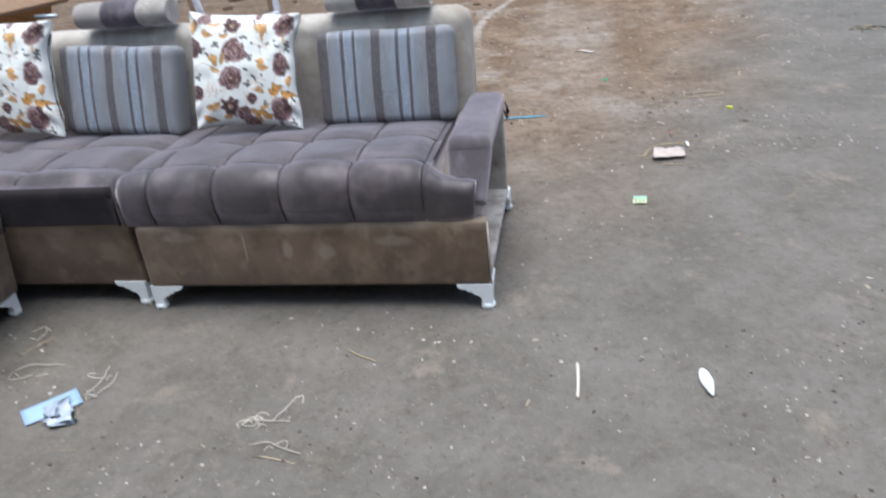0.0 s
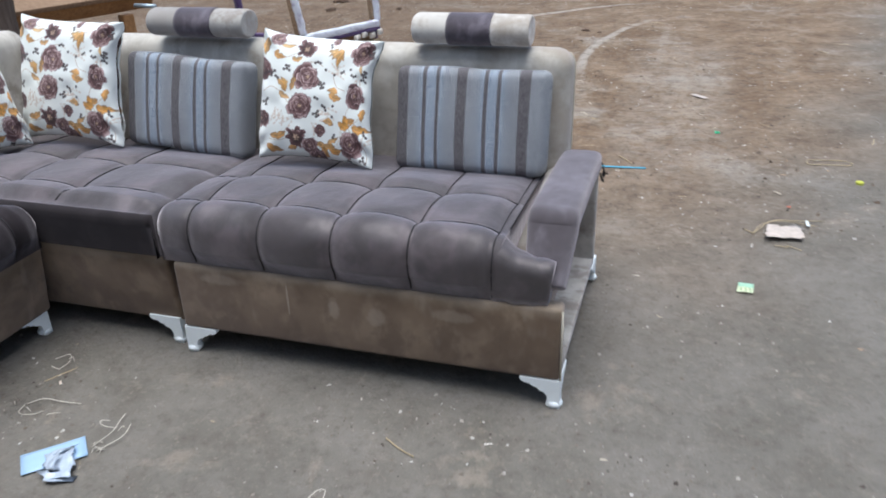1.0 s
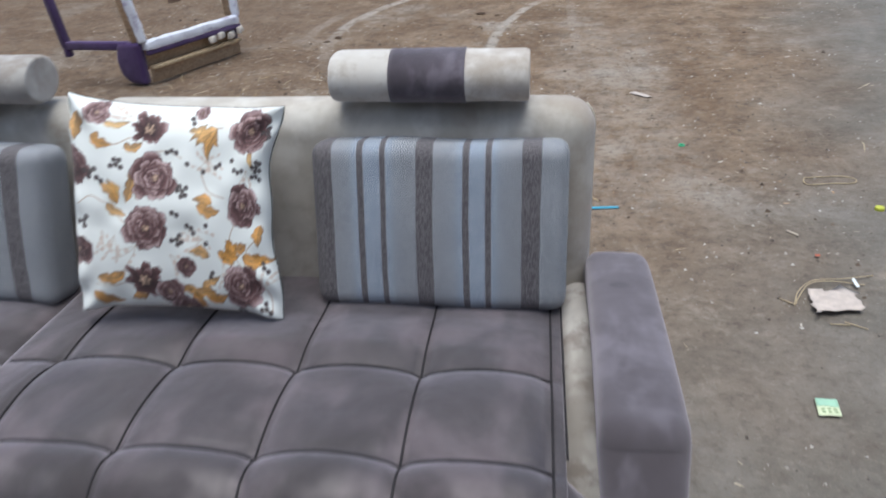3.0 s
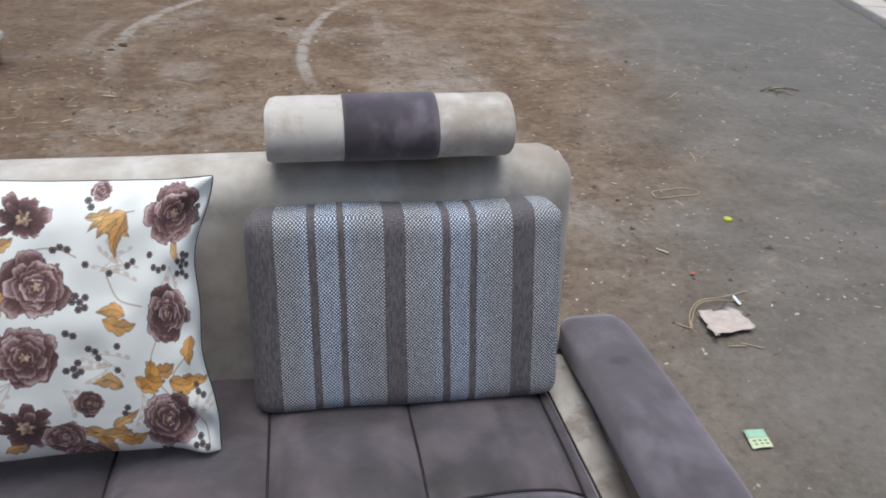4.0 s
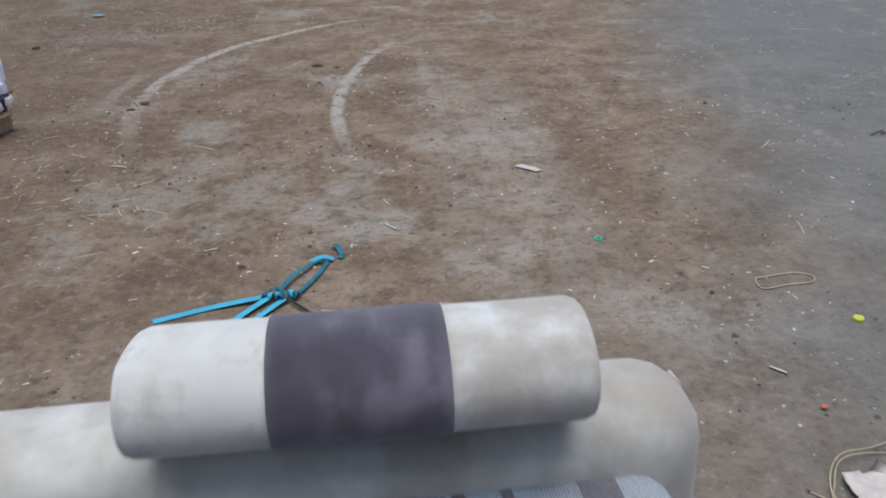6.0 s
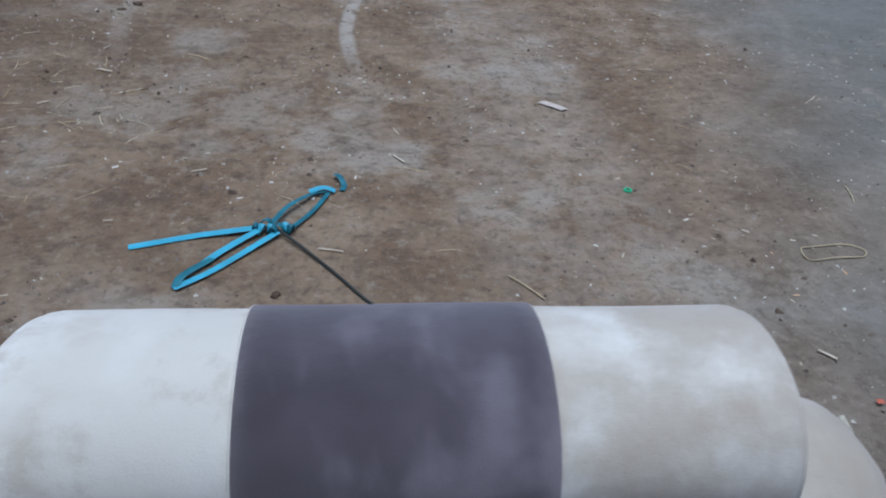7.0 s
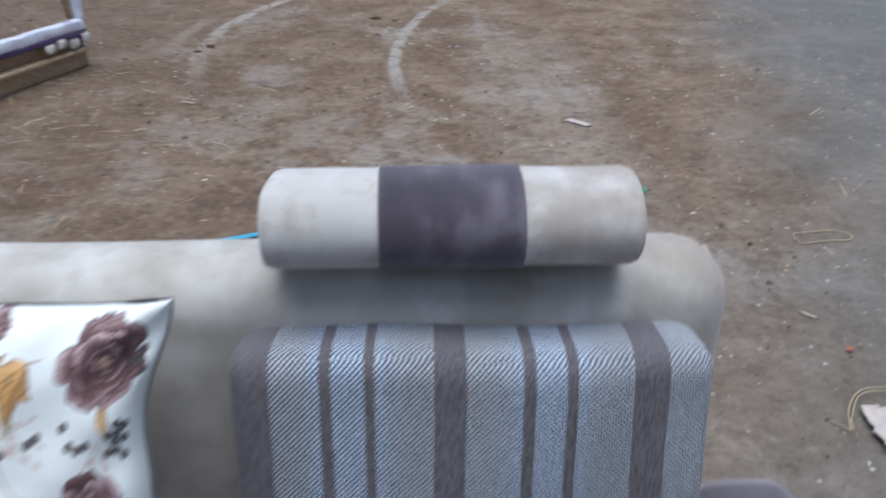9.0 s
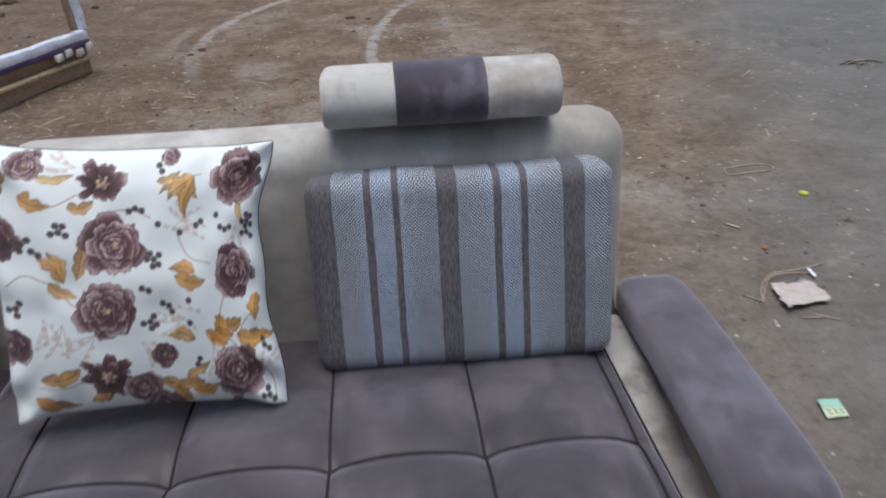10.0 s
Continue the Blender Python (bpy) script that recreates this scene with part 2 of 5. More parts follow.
def stripe_material():
    """Woven stripes across the cushion's width, with a lattice of pale dots."""
    n = Nodes("striped_weave", rough=0.95, spec=0.1, sheen=0.15)
    x, y, z = n.split(n.coord())
    wob = n.math("MULTIPLY", n.math("SUBTRACT", n.noise(6, 2), 0.5), 0.006)
    u = n.math("ADD", n.math("DIVIDE", n.math("ADD", x, wob), 0.445), 0.5)
    lo, me_, hi = 0.42, 0.62, 1.0
    edges = [(0, 0), (0.067, 0), (0.069, lo), (0.14, me_), (0.172, hi), (0.174, 0), (0.201, 0), (0.203, hi), (0.268, hi), (0.270, 0), (0.292, 0), (0.294, hi), (0.33, me_), (0.417, lo), (0.419, 0), (0.485, 0),
             (0.487, lo), (0.57, me_), (0.606, hi), (0.608, 0), (0.633, 0), (0.635, hi), (0.698, hi), (0.700, 0), (0.724, 0), (0.726, hi), (0.76, me_), (0.846, lo), (0.848, 0), (0.918, 0), (0.920, 0.5)]
    kind = n.ramp(u, [(p, (v, v, v)) for p, v in edges])
    k = n.split(kind)[0]
    top = n.step(n.math("ABSOLUTE", n.split(n.coord("Normal"))[2]), 0.70, 0.72)
    h = n.math("ADD", n.math("MULTIPLY", z, n.math("SUBTRACT", 1.0, top)), n.math("MULTIPLY", y, top))
    p = 2 * math.pi / 0.0054
    side = n.step(n.math("ABSOLUTE", n.split(n.coord("Normal"))[0]), 0.70, 0.72)
    along = n.math("ADD", n.math("MULTIPLY", x, n.math("SUBTRACT", 1.0, side)), n.math("MULTIPLY", y, side))
    h = n.math("ADD", n.math("MULTIPLY", z, side), n.math("MULTIPLY", h, n.math("SUBTRACT", 1.0, side)))
    dots = n.math("MULTIPLY", n.math("COSINE", n.math("MULTIPLY", along, p)), n.math("COSINE", n.math("MULTIPLY", h, p)))
    yarn = n.noise(1, 2, 0.6, n.scaled(n.coord(), (420, 420, 90)))
    rows = n.math("COSINE", n.math("MULTIPLY", h, 2 * math.pi / 0.0032))
    on = n.step(n.math("ADD", dots, n.math("MULTIPLY", n.math("SUBTRACT", yarn, 0.5), 0.8)), 0.0, 0.45)
    grey = n.mix(on, (0.110, 0.116, 0.130), (0.68, 0.70, 0.725))
    blue = n.mix(on, (0.095, 0.135, 0.205), (0.82, 0.88, 0.94))
    dark = n.mix(n.step(n.math("ADD", yarn, n.math("MULTIPLY", rows, 0.06)), 0.35, 0.65), (0.092, 0.083, 0.089), (0.165, 0.152, 0.158))
    c = n.mix(n.step(k, 0.2, 0.3), dark, n.mix(n.step(k, 0.42, 1.0), grey, blue))
    n.bump(n.math("ADD", n.math("MULTIPLY", on, n.step(k, 0.2, 0.3)), n.math("MULTIPLY", yarn, 0.6)), 0.0016, 0.7)
    return n.colour(c)


STRIPES = stripe_material()


def floral_material():
    n = Nodes("floral_print", rough=0.6, spec=0.3, sheen=0.1)
    a = n.t.nodes.new("ShaderNodeAttribute")
    a.attribute_name = "print"
    weave = n.noise(1, 2, 0.5, n.scaled(n.coord(), (260, 260, 1400)))
    c = n.mix(n.math("MULTIPLY", weave, 0.06), a.outputs["Color"], (0.45, 0.45, 0.45))
    n.bump(n.noise(14, 3, 0.5, distortion=0.6), 0.006, 0.35, n.bump(weave, 0.0006, 0.3))
    return n.colour(c)


FLORAL = floral_material()


def ground_material():
    """Packed earth: brown behind the sofa, grey and gravelly elsewhere, pale curved wheel marks."""
    n = Nodes("packed_earth", rough=0.93, spec=0.2)
    pos = n.coord()
    x, y, z = n.split(pos)
    wob = n.math("SUBTRACT", n.noise(0.9, 5, 0.6), 0.5)
    edge = n.math("ADD", n.math("SUBTRACT", n.math("MULTIPLY", n.math("SUBTRACT", y, 3.9), 0.27), n.math("SUBTRACT", x, 0.78)), n.math("MULTIPLY", wob, 1.5))
    brown = n.math("MULTIPLY", n.step(edge, -0.5, 0.7), n.step(n.math("ADD", y, n.math("MULTIPLY", wob, 1.2)), 2.4, 4.8))
    mid = n.noise(2.6, 6, 0.68)
    clump = n.noise(11, 5, 0.66)
    fine = n.noise(38, 5, 0.68)
    grit = n.noise(210, 3, 0.65)
    earth = n.mix(n.step(mid, 0.36, 0.66), (0.172, 0.113, 0.070), (0.280, 0.203, 0.138))
    earth = n.mix(n.math("MULTIPLY", n.step(n.noise(1.3, 6, 0.66), 0.53, 0.66), 0.7), earth, (0.335, 0.295, 0.25))
    grey = n.mix(n.step(mid, 0.3, 0.7), (0.152, 0.140, 0.120), (0.217, 0.200, 0.177))
    grey = n.mix(n.math("MULTIPLY", n.step(x, 1.2, 3.0), 0.55), grey, (0.160, 0.161, 0.155))
    earth = n.mix(n.math("MULTIPLY", n.step(n.math("SUBTRACT", n.math("MULTIPLY", wob, 2.0), x), 0.2, 2.6), 0.5), earth, (0.120, 0.080, 0.054))
    c = n.mix(brown, grey, earth)
    c = n.mix(n.math("MULTIPLY", n.step(clump, 0.48, 0.66), n.math("ADD", n.math("MULTIPLY", brown, 0.38), 0.14)), c, (0.095, 0.068, 0.050))
    # pale crust, flaking at its rim, thickest in one patch behind the sofa
    ex, ey = n.math("DIVIDE", n.math("ADD", x, 0.95), 0.75), n.math("DIVIDE", n.math("SUBTRACT", y, 5.6), 0.45)
    patch = n.math("SUBTRACT", 1.0, n.step(n.math("ADD", n.math("MULTIPLY", ex, ex), n.math("MULTIPLY", ey, ey)), 0.1, 1.3))
    crust = n.math("ADD", n.noise(3.2, 8, 0.72, distortion=0.3), n.math("MULTIPLY", patch, 0.13))
    c = n.mix(n.math("MULTIPLY", n.step(crust, 0.56, 0.66), 0.5), c, (0.335, 0.287, 0.232))
    c = n.mix(n.math("MULTIPLY", n.step(n.noise(4.6, 7, 0.7), 0.56, 0.66), n.math("ADD", n.math("MULTIPLY", brown, 0.45), 0.10)), c, (0.110, 0.076, 0.054))
    marks = ((30.2, 5.6, 30.0, 0.42, 3.9, 7.3, 0.28), (0.897, 6.907, 2.463, 0.052, 6.7, 9.3, 0.95), (0.897, 6.907, 2.463, 0.060, 5.9, 7.3, 0.35), (3.014, 6.583, 3.504, 0.048, 5.8, 8.3, 0.9), (0.897, 6.907, 2.64, 0.06, 6.6, 7.8, 0.35),
             (30.03, 7.0, 30.0, 0.045, 6.1, 8.2, 0.25), (-1.10, 7.70, 3.05, 0.05, 5.3, 8.3, 0.13))
    for i, (cx, cy, r, w, lo, hi, f) in enumerate(marks):
        dx, dy = n.math("SUBTRACT", x, cx), n.math("SUBTRACT", y, cy)
        d = n.math("SQRT", n.math("ADD", n.math("MULTIPLY", dx, dx), n.math("MULTIPLY", dy, dy)))
        d = n.math("ABSOLUTE", n.math("SUBTRACT", n.math("ADD", d, n.math("MULTIPLY", wob, 0.05)), r))
        band = n.math("SUBTRACT", 1.0, n.step(d, w * 0.4, w))
        band = n.math("MULTIPLY", band, n.step(dx, -0.3, 0.3) if cx < 0 else n.step(dx, 0.3, -0.3))
        band = n.math("MULTIPLY", band, n.math("MULTIPLY", n.step(y, lo, lo + 0.6), n.math("SUBTRACT", 1.0, n.step(y, hi - 0.5, hi))))
        band = n.math("MULTIPLY", band, n.step(n.noise(9, 6, 0.7), 0.34, 0.54))
        c = n.mix(n.math("MULTIPLY", band, f), c, (0.40, 0.355, 0.305))
    crumb = n.noise(24, 6, 0.75)
    wild = n.math("ADD", n.math("MULTIPLY", brown, 0.5), 0.5)
    c = n.mix(n.math("MULTIPLY", n.step(crumb, 0.54, 0.66), n.math("MULTIPLY", wild, 0.55)), c, (0.075, 0.055, 0.042))
    c = n.mix(n.math("MULTIPLY", n.step(crumb, 0.46, 0.36), n.math("MULTIPLY", wild, 0.42)), c, (0.34, 0.30, 0.25))
    c = n.mix(n.math("MULTIPLY", n.step(fine, 0.48, 0.70), n.math("MULTIPLY", wild, 0.45)), c, (0.066, 0.050, 0.040))
    c = n.mix(n.math("MULTIPLY", n.step(n.noise(75, 4, 0.7), 0.58, 0.70), 0.30), c, (0.36, 0.32, 0.27))
    c = n.mix(n.math("MULTIPLY", n.step(grit, 0.58, 0.74), 0.22), c, (0.36, 0.33, 0.29))
    h = n.math("ADD", n.math("MULTIPLY", fine, 1.0), n.math("MULTIPLY", grit, 0.35))
    n.bump(n.math("ADD", h, n.math("MULTIPLY", crumb, 1.2)), 0.016, 0.7)
    return n.colour(c)


EARTH = ground_material()


# ---------- mesh helpers ----------
def mesh_of(bm, name, smooth=True):
    me = bpy.data.meshes.new(name)
    bm.to_mesh(me)
    bm.free()
    if smooth:
        me.shade_smooth()
    return me


def thing(name, at, label, category, group="", kind=""):
    """An Empty at a thing's base."""
    ob = new(name)
    ob.empty_display_size = 0.05
    ob.matrix_basis = Matrix.Translation(at)
    return tagged(ob, label, category, group, kind)


def placed(ob):
    """Where an object stands, worked out from its parents."""
    return (placed(ob.parent) @ ob.matrix_parent_inverse if ob.parent else Matrix()) @ ob.matrix_basis


def part(name, bm, material, parent=None, label="", at=None, smooth=True):
    """One mesh object, under a thing or a part; its mesh is in the world's or the pose's coordinates."""
    me = mesh_of(bm, name, smooth) if isinstance(bm, bmesh.types.BMesh) else bm
    if material and not me.materials:
        me.materials.append(material)
    ob = new(name, me)
    if parent:
        ob.parent = parent
        ob.matrix_parent_inverse = placed(parent).inverted()
    if at is not None:
        ob.matrix_basis = at
    if label:
        tagged(ob, label)
    return ob


def rbox(x0, x1, y0, y1, z0, z1, r=0.01, seg=3, bm=None):
    """A box with rounded edges."""
    bm = bm or bmesh.new()
    vs = bmesh.ops.create_cube(bm, size=1)["verts"]
    for v in vs:
        v.co = Vector((x0 if v.co.x < 0 else x1, y0 if v.co.y < 0 else y1, z0 if v.co.z < 0 else z1))
    es = list({e for v in vs for e in v.link_edges})
    if r:
        bmesh.ops.bevel(bm, geom=es, offset=r, segments=seg, profile=0.5, affect="EDGES", clamp_overlap=True)
    return bm


def tube(path, r, n=6, closed=False, bm=None, flat=None):
    """A tube (or, with flat, a strip of that height) along a line of points; r may be one radius or one for each point."""
    bm = bm or bmesh.new()
    pts = [Vector(p) for p in path]
    k = len(pts)
    rings = []
    for i, p in enumerate(pts):
        a, b = pts[(i - 1) % k if closed else max(i - 1, 0)], pts[(i + 1) % k if closed else min(i + 1, k - 1)]
        d = (b - a).normalized()
        side = d.cross(Vector((0, 0, 1)))
        if side.length < 1e-3:
            side = Vector((1, 0, 0))
        side.normalize()
        up = side.cross(d)
        ri = r[i] if isinstance(r, (list, tuple)) else r
        rings.append([bm.verts.new(p + side * ri * math.cos(t) + up * (flat or ri) * math.sin(t)) for t in [2 * math.pi * j / n for j in range(n)]])
    for i in range(k if closed else k - 1):
        A, B = rings[i], rings[(i + 1) % k]
        for j in range(n):
            bm.faces.new((A[j], A[(j + 1) % n], B[(j + 1) % n], B[j]))
    if not closed:
        bm.faces.new(rings[0][::-1]), bm.faces.new(rings[-1])
    bmesh.ops.recalc_face_normals(bm, faces=bm.faces)
    return bm


def smooth_path(points, n=6):
    """A Catmull-Rom line through the points."""
    p = [Vector(q) for q in points]
    p = [p[0] * 2 - p[1], *p, p[-1] * 2 - p[-2]]
    out = []
    for i in range(1, len(p) - 2):
        for j in range(n):
            t = j / n
            a, b, c, d = p[i - 1], p[i], p[i + 1], p[i + 2]
            out.append(0.5 * (2 * b + (c - a) * t + (2 * a - 5 * b + 4 * c - d) * t * t + (3 * b - a - 3 * c + d) * t ** 3))
    return out + [p[-2]]


def grid_mesh(name, P, closed_u=False):
    """A mesh from an array of points, rows by columns."""
    a, b = P.shape[:2]
    idx = np.arange(a * b).reshape(a, b)
    q = np.stack([idx[:-1, :-1], idx[1:, :-1], idx[1:, 1:], idx[:-1, 1:]], -1).reshape(-1, 4)
    me = bpy.data.meshes.new(name)
    me.from_pydata(P.reshape(-1, 3).tolist(), [], q.tolist())
    me.shade_smooth()
    return me


rng = np.random.default_rng(7)
_lat = rng.random((64, 64))


def value_noise(x, y, cell):
    """Smooth noise, -1 to 1."""
    u, v = np.asarray(x) / cell, np.asarray(y) / cell
    i, j = np.floor(u).astype(int), np.floor(v).astype(int)
    f, g = u - i, v - j
    f, g = f * f * (3 - 2 * f), g * g * (3 - 2 * g)
    L = lambda a, b: _lat[a % 64, b % 64]
    return 2 * ((L(i, j) * (1 - f) + L(i + 1, j) * f) * (1 - g) + (L(i, j + 1) * (1 - f) + L(i + 1, j + 1) * f) * g) - 1


def ground_z(x, y):
    # the sofa stands on a slight rise
    gx = np.maximum(np.maximum(-2.35 - np.asarray(x), np.asarray(x) - 0.05), 0)
    gy = np.maximum(np.maximum(np.where(np.asarray(x) < -1.4, 1.25, 2.33) - np.asarray(y), np.asarray(y) - 3.2), 0)
    q = np.clip(np.hypot(gx, gy) / 0.45, 0, 1)
    rise = 1 - q * q * (3 - 2 * q)
    near = np.exp(-((np.asarray(x) + 1) ** 2 + (np.asarray(y) - 2.6) ** 2) / 3.0)
    return (0.011 * value_noise(x, y, 0.9) + 0.005 * value_noise(x + 9, y, 0.23) + 0.0022 * value_noise(x, y + 5, 0.08)) * (1 - 0.7 * near) - 0.003 + 0.027 * rise


# ---------- ground ----------
def build_ground():
    far = [600, 250, 100, 50, 25, 14]
    xs = np.concatenate([[-6.5 - f for f in far], np.arange(-6.5, 5.5, 0.035), [5.5 + f for f in far[::-1]]])
    ys = np.concatenate([[0.5 - f for f in far], np.arange(0.5, 11.5, 0.035), [11.5 + f for f in far[::-1]]])
    X, Y = np.meshgrid(xs, ys, indexing="ij")
    me = grid_mesh("ground", np.stack([X, Y, ground_z(X, Y)], -1))
    me.flip_normals()
    me.materials.append(EARTH)
    ob = new("ground", me)
    tagged(ob, "bare packed earth yard, brown and grey, with pale wheel marks", "ground", kind="structure")


build_ground()

# an unseen wall, added behind the camera to keep low sky light off front faces
shade_wall = thing("wall_south", (-1.5, -1.2, 0), "plain unseen wall, added to hold back low sky light from the front", "wall", kind="structure")
part("wall_panel", rbox(-9, 5, -1.4, -1.2, -0.2, 2.8, 0.02, 2), plain("unseen_wall_face", (0.30, 0.27, 0.23), 0.2, 3, 0.9, 0.2), shade_wall)

# a raised concrete edge with a paler slab behind it
KERB = pose(3.70, 6.75, 0, 0, 0, -14.8)
kerb = thing("kerb", (3.70, 6.75, 0), "low weathered concrete kerb along the yard", "kerb", kind="structure")
for i in range(10):
    bm = rbox(0, 0.27 + 0.01 * (i % 2), -5 + i * 1.2, -5 + i * 1.2 + 1.19, -0.1, 0.05 + 0.004 * (i % 3), 0.012, 2)
    bmesh.ops.transform(bm, matrix=KERB, verts=bm.verts)
    part("kerb_stone", bm, CONCRETE, kerb)
pave = thing("pavement", KERB @ Vector((1.8, 0, 0)), "raised pinkish concrete slab with a step", "pavement", kind="structure")
bm = rbox(0.29, 0.75, -5, 7, -0.1, 0.15, 0.015, 2)
bmesh.ops.transform(bm, matrix=KERB, verts=bm.verts)
part("lower_step", bm, CONCRETE, pave)
bm = rbox(0.76, 4.5, -5, 7, -0.1, 0.29, 0.015, 2)
bmesh.ops.transform(bm, matrix=KERB, verts=bm.verts)
part("upper_slab", bm, PINK_SLAB, pave)


# ---------- sofa ----------
def puff(t, p=0.5):
    return np.clip(4 * t * (1 - t), 0, 1) ** p


def tufted_seat(parent, x0, x1, yf, yb, zt, zb, xl, yl, r=0.06, H=0.040, inset=0.0, flat_front=False, square_left=False, cloth=None):
    """A seat cushion quilted along the lines xl and yl, its front rolled over the edge; piping lies in the seams."""
    top = np.linspace(yb, yf + r, 70)
    for v in yl:
        top[np.argmin(np.abs(top - v))] = v
    arc = np.linspace(0, math.pi / 2, 16)[1:]
    fall = np.linspace(zt - r, zb, 14)[1:]
    y = np.concatenate([top, yf + r - r * np.sin(arc), np.full(len(fall), yf) + inset * np.linspace(0, 1, len(fall))])
    z = np.concatenate([np.full(len(top), zt), zt - r + r * np.cos(arc), fall])
    z = z - 0.055 * (y - yf - 0.06) * (y > yf)
    ny = np.concatenate([np.zeros(len(top)), -np.sin(arc), -np.ones(len(fall))])
    nz = np.concatenate([np.ones(len(top)), np.cos(arc), np.zeros(len(fall))])
    s = np.concatenate([[0], np.cumsum(np.hypot(np.diff(y), np.diff(z)))])
    sl = [0.0] + [yb - v for v in yl] + [s[-1] + 0.015]
    xe = [x0, *xl, x1] if xl[0] - x0 > 0.02 else [x0, *xl[1:], x1]
    xs = np.unique(np.concatenate([np.linspace(a, b, 15) for a, b in zip(xe[:-1], xe[1:])]))

    def cell(v, lines):
        i = np.clip(np.searchsorted(lines, v, side="right") - 1, 0, len(lines) - 2)
        a, b = np.array(lines)[i], np.array(lines)[i + 1]
        return np.clip((v - a) / (b - a), 0, 1), b - a

    a, wa = cell(xs, xe)
    b, wb = cell(s, sl)
    A, B = (puff(a, 0.75) * np.clip(wa / 0.2, 0.4, 1))[:, None], (puff(b, 0.75) * (1 + 0.5 * (0.5 - b)))[None, :]
    C = (puff(a, 0.35) * np.clip(wa / 0.2, 0.4, 1))[:, None] * puff(b, 0.35)[None, :]
    low = np.clip((z - zb) / 0.05, 0, 1)[None, :]
    swell = lambda A, B, C: H * (0.62 * (1 - (1 - A) * (1 - B)) + 0.42 * C)
    if flat_front:
        low = low * (np.arange(len(s)) < 70)[None, :] * np.clip((y - yf - r) / 0.04, 0, 1)[None, :]
    edge = (np.clip((xs - x0) / (0.012 if square_left else 0.05), 0, 1) * np.clip((x1 - xs) / 0.05, 0, 1))[:, None]
    bump = swell(A, B, C) * low * (0.8 + 0.2 * np.clip((s - 0.1) / 0.2, 0, 1))[None, :] * (0.25 + 0.75 * edge)
    if square_left:
        bump = bump * np.interp(xs, [x0, xl[0]], [0.5, 1.0])[:, None]
    bump = bump * (1 - 0.5 * np.clip((y - yl[0] - 0.06) / 0.12, 0, 1))[None, :]
    crease = np.minimum(np.minimum(a, 1 - a)[:, None] * wa[:, None], np.minimum(b, 1 - b)[None, :] * wb[None, :])
    bump = bump + 0.0022 * np.sin(xs[:, None] * 190 + s[None, :] * 60) * np.exp(-crease / 0.018) * np.clip(crease / 0.006, 0, 1) * low * value_noise(xs[:, None], s[None, :] + 5, 0.11)
    bump = bump * (1 + 0.15 * value_noise(xs[:, None] + 3, s[None, :] + 1, 0.13))
    P = np.zeros((len(xs) + 2, len(s), 3))
    P[1:-1, :, 0] = xs[:, None]
    P[1:-1, :, 1] = y[None, :] + bump * ny[None, :]
    P[1:-1, :, 2] = z[None, :] + bump * nz[None, :]
    P[0], P[-1] = P[1], P[-2]
    P[0, :, 2] = P[-1, :, 2] = zb
    k0 = 72 if flat_front else len(s) - 1
    seat = part("seat", grid_mesh("seat", P[:, :k0 + 1]), cloth or SEAT, parent)
    if flat_front:
        part("front_border", grid_mesh("front_border", P[:, k0:]), SHADED_NAP, seat, "front border in charcoal suede, darkened for the shade of the corner")
    for v in xl:
        k = int(np.argmin(np.abs(xs - v)))
        part("piping", tube([(v, P[k + 1, i, 1] + 0.002 * ny[i], P[k + 1, i, 2] + 0.002 * nz[i]) for i in range(0, 70 if flat_front else len(s), 2)], 0.0021, 5), CORD, seat)
    for v in yl:
        k = int(np.argmin(np.abs(y[:70] - v)))
        part("piping", tube([(P[i, k, 0], P[i, k, 1], P[i, k, 2] + 0.002) for i in range(1, len(xs) + 1) if (x0 + 0.012 if square_left else xl[0]) <= P[i, k, 0] <= (x1 - 0.06 if flat_front else xl[-1])], 0.0021, 5), CORD, seat)
    return seat


def leg_mesh():
    """A scalloped corner bracket with a small foot; wings along -x and +y from the corner."""
    prof = [(0, 0.0), (0.018, -0.002), (0.032, 0.003), (0.036, 0.014), (0.032, 0.028), (0.034, 0.046), (0.042, 0.058), (0.054, 0.062), (0.060, 0.072),
            (0.072, 0.075), (0.080, 0.085), (0.094, 0.086), (0.104, 0.094), (0.106, 0.106), (0, 0.106)]
    bm = bmesh.new()
    for wing in (0, 1):
        rows = []
        for th in (0.0, 0.016):
            rows.append([bm.verts.new((-u, th, z) if wing == 0 else (-th, max(u, 0.0165), z)) for u, z in prof])
        n = len(prof)
        bm.faces.new(rows[0] if wing else rows[0][::-1]), bm.faces.new(rows[1][::-1] if wing else rows[1])
        for i in range(n):
            bm.faces.new((rows[0][i], rows[0][(i + 1) % n], rows[1][(i + 1) % n], rows[1][i]))
    vs = bmesh.ops.create_uvsphere(bm, u_segments=14, v_segments=8, radius=1)["verts"]
    for v in vs:
        v.co = Vector((-0.015 + 0.022 * v.co.x, 0.015 + 0.022 * v.co.y, 0.013 + 0.016 * v.co.z))
    bmesh.ops.recalc_face_normals(bm, faces=bm.faces)
    me = mesh_of(bm, "leg", False)
    me.materials.append(WHITE_PLASTIC)
    return me


LEG = leg_mesh()


def legs(parent, corners):
    for x, y, turn in corners:
        part("leg", LEG, None, parent, "white scalloped plastic leg", pose(x, y, 0.024, 0, 0, turn) @ Matrix.Diagonal((1, 1, 0.79, 1)))


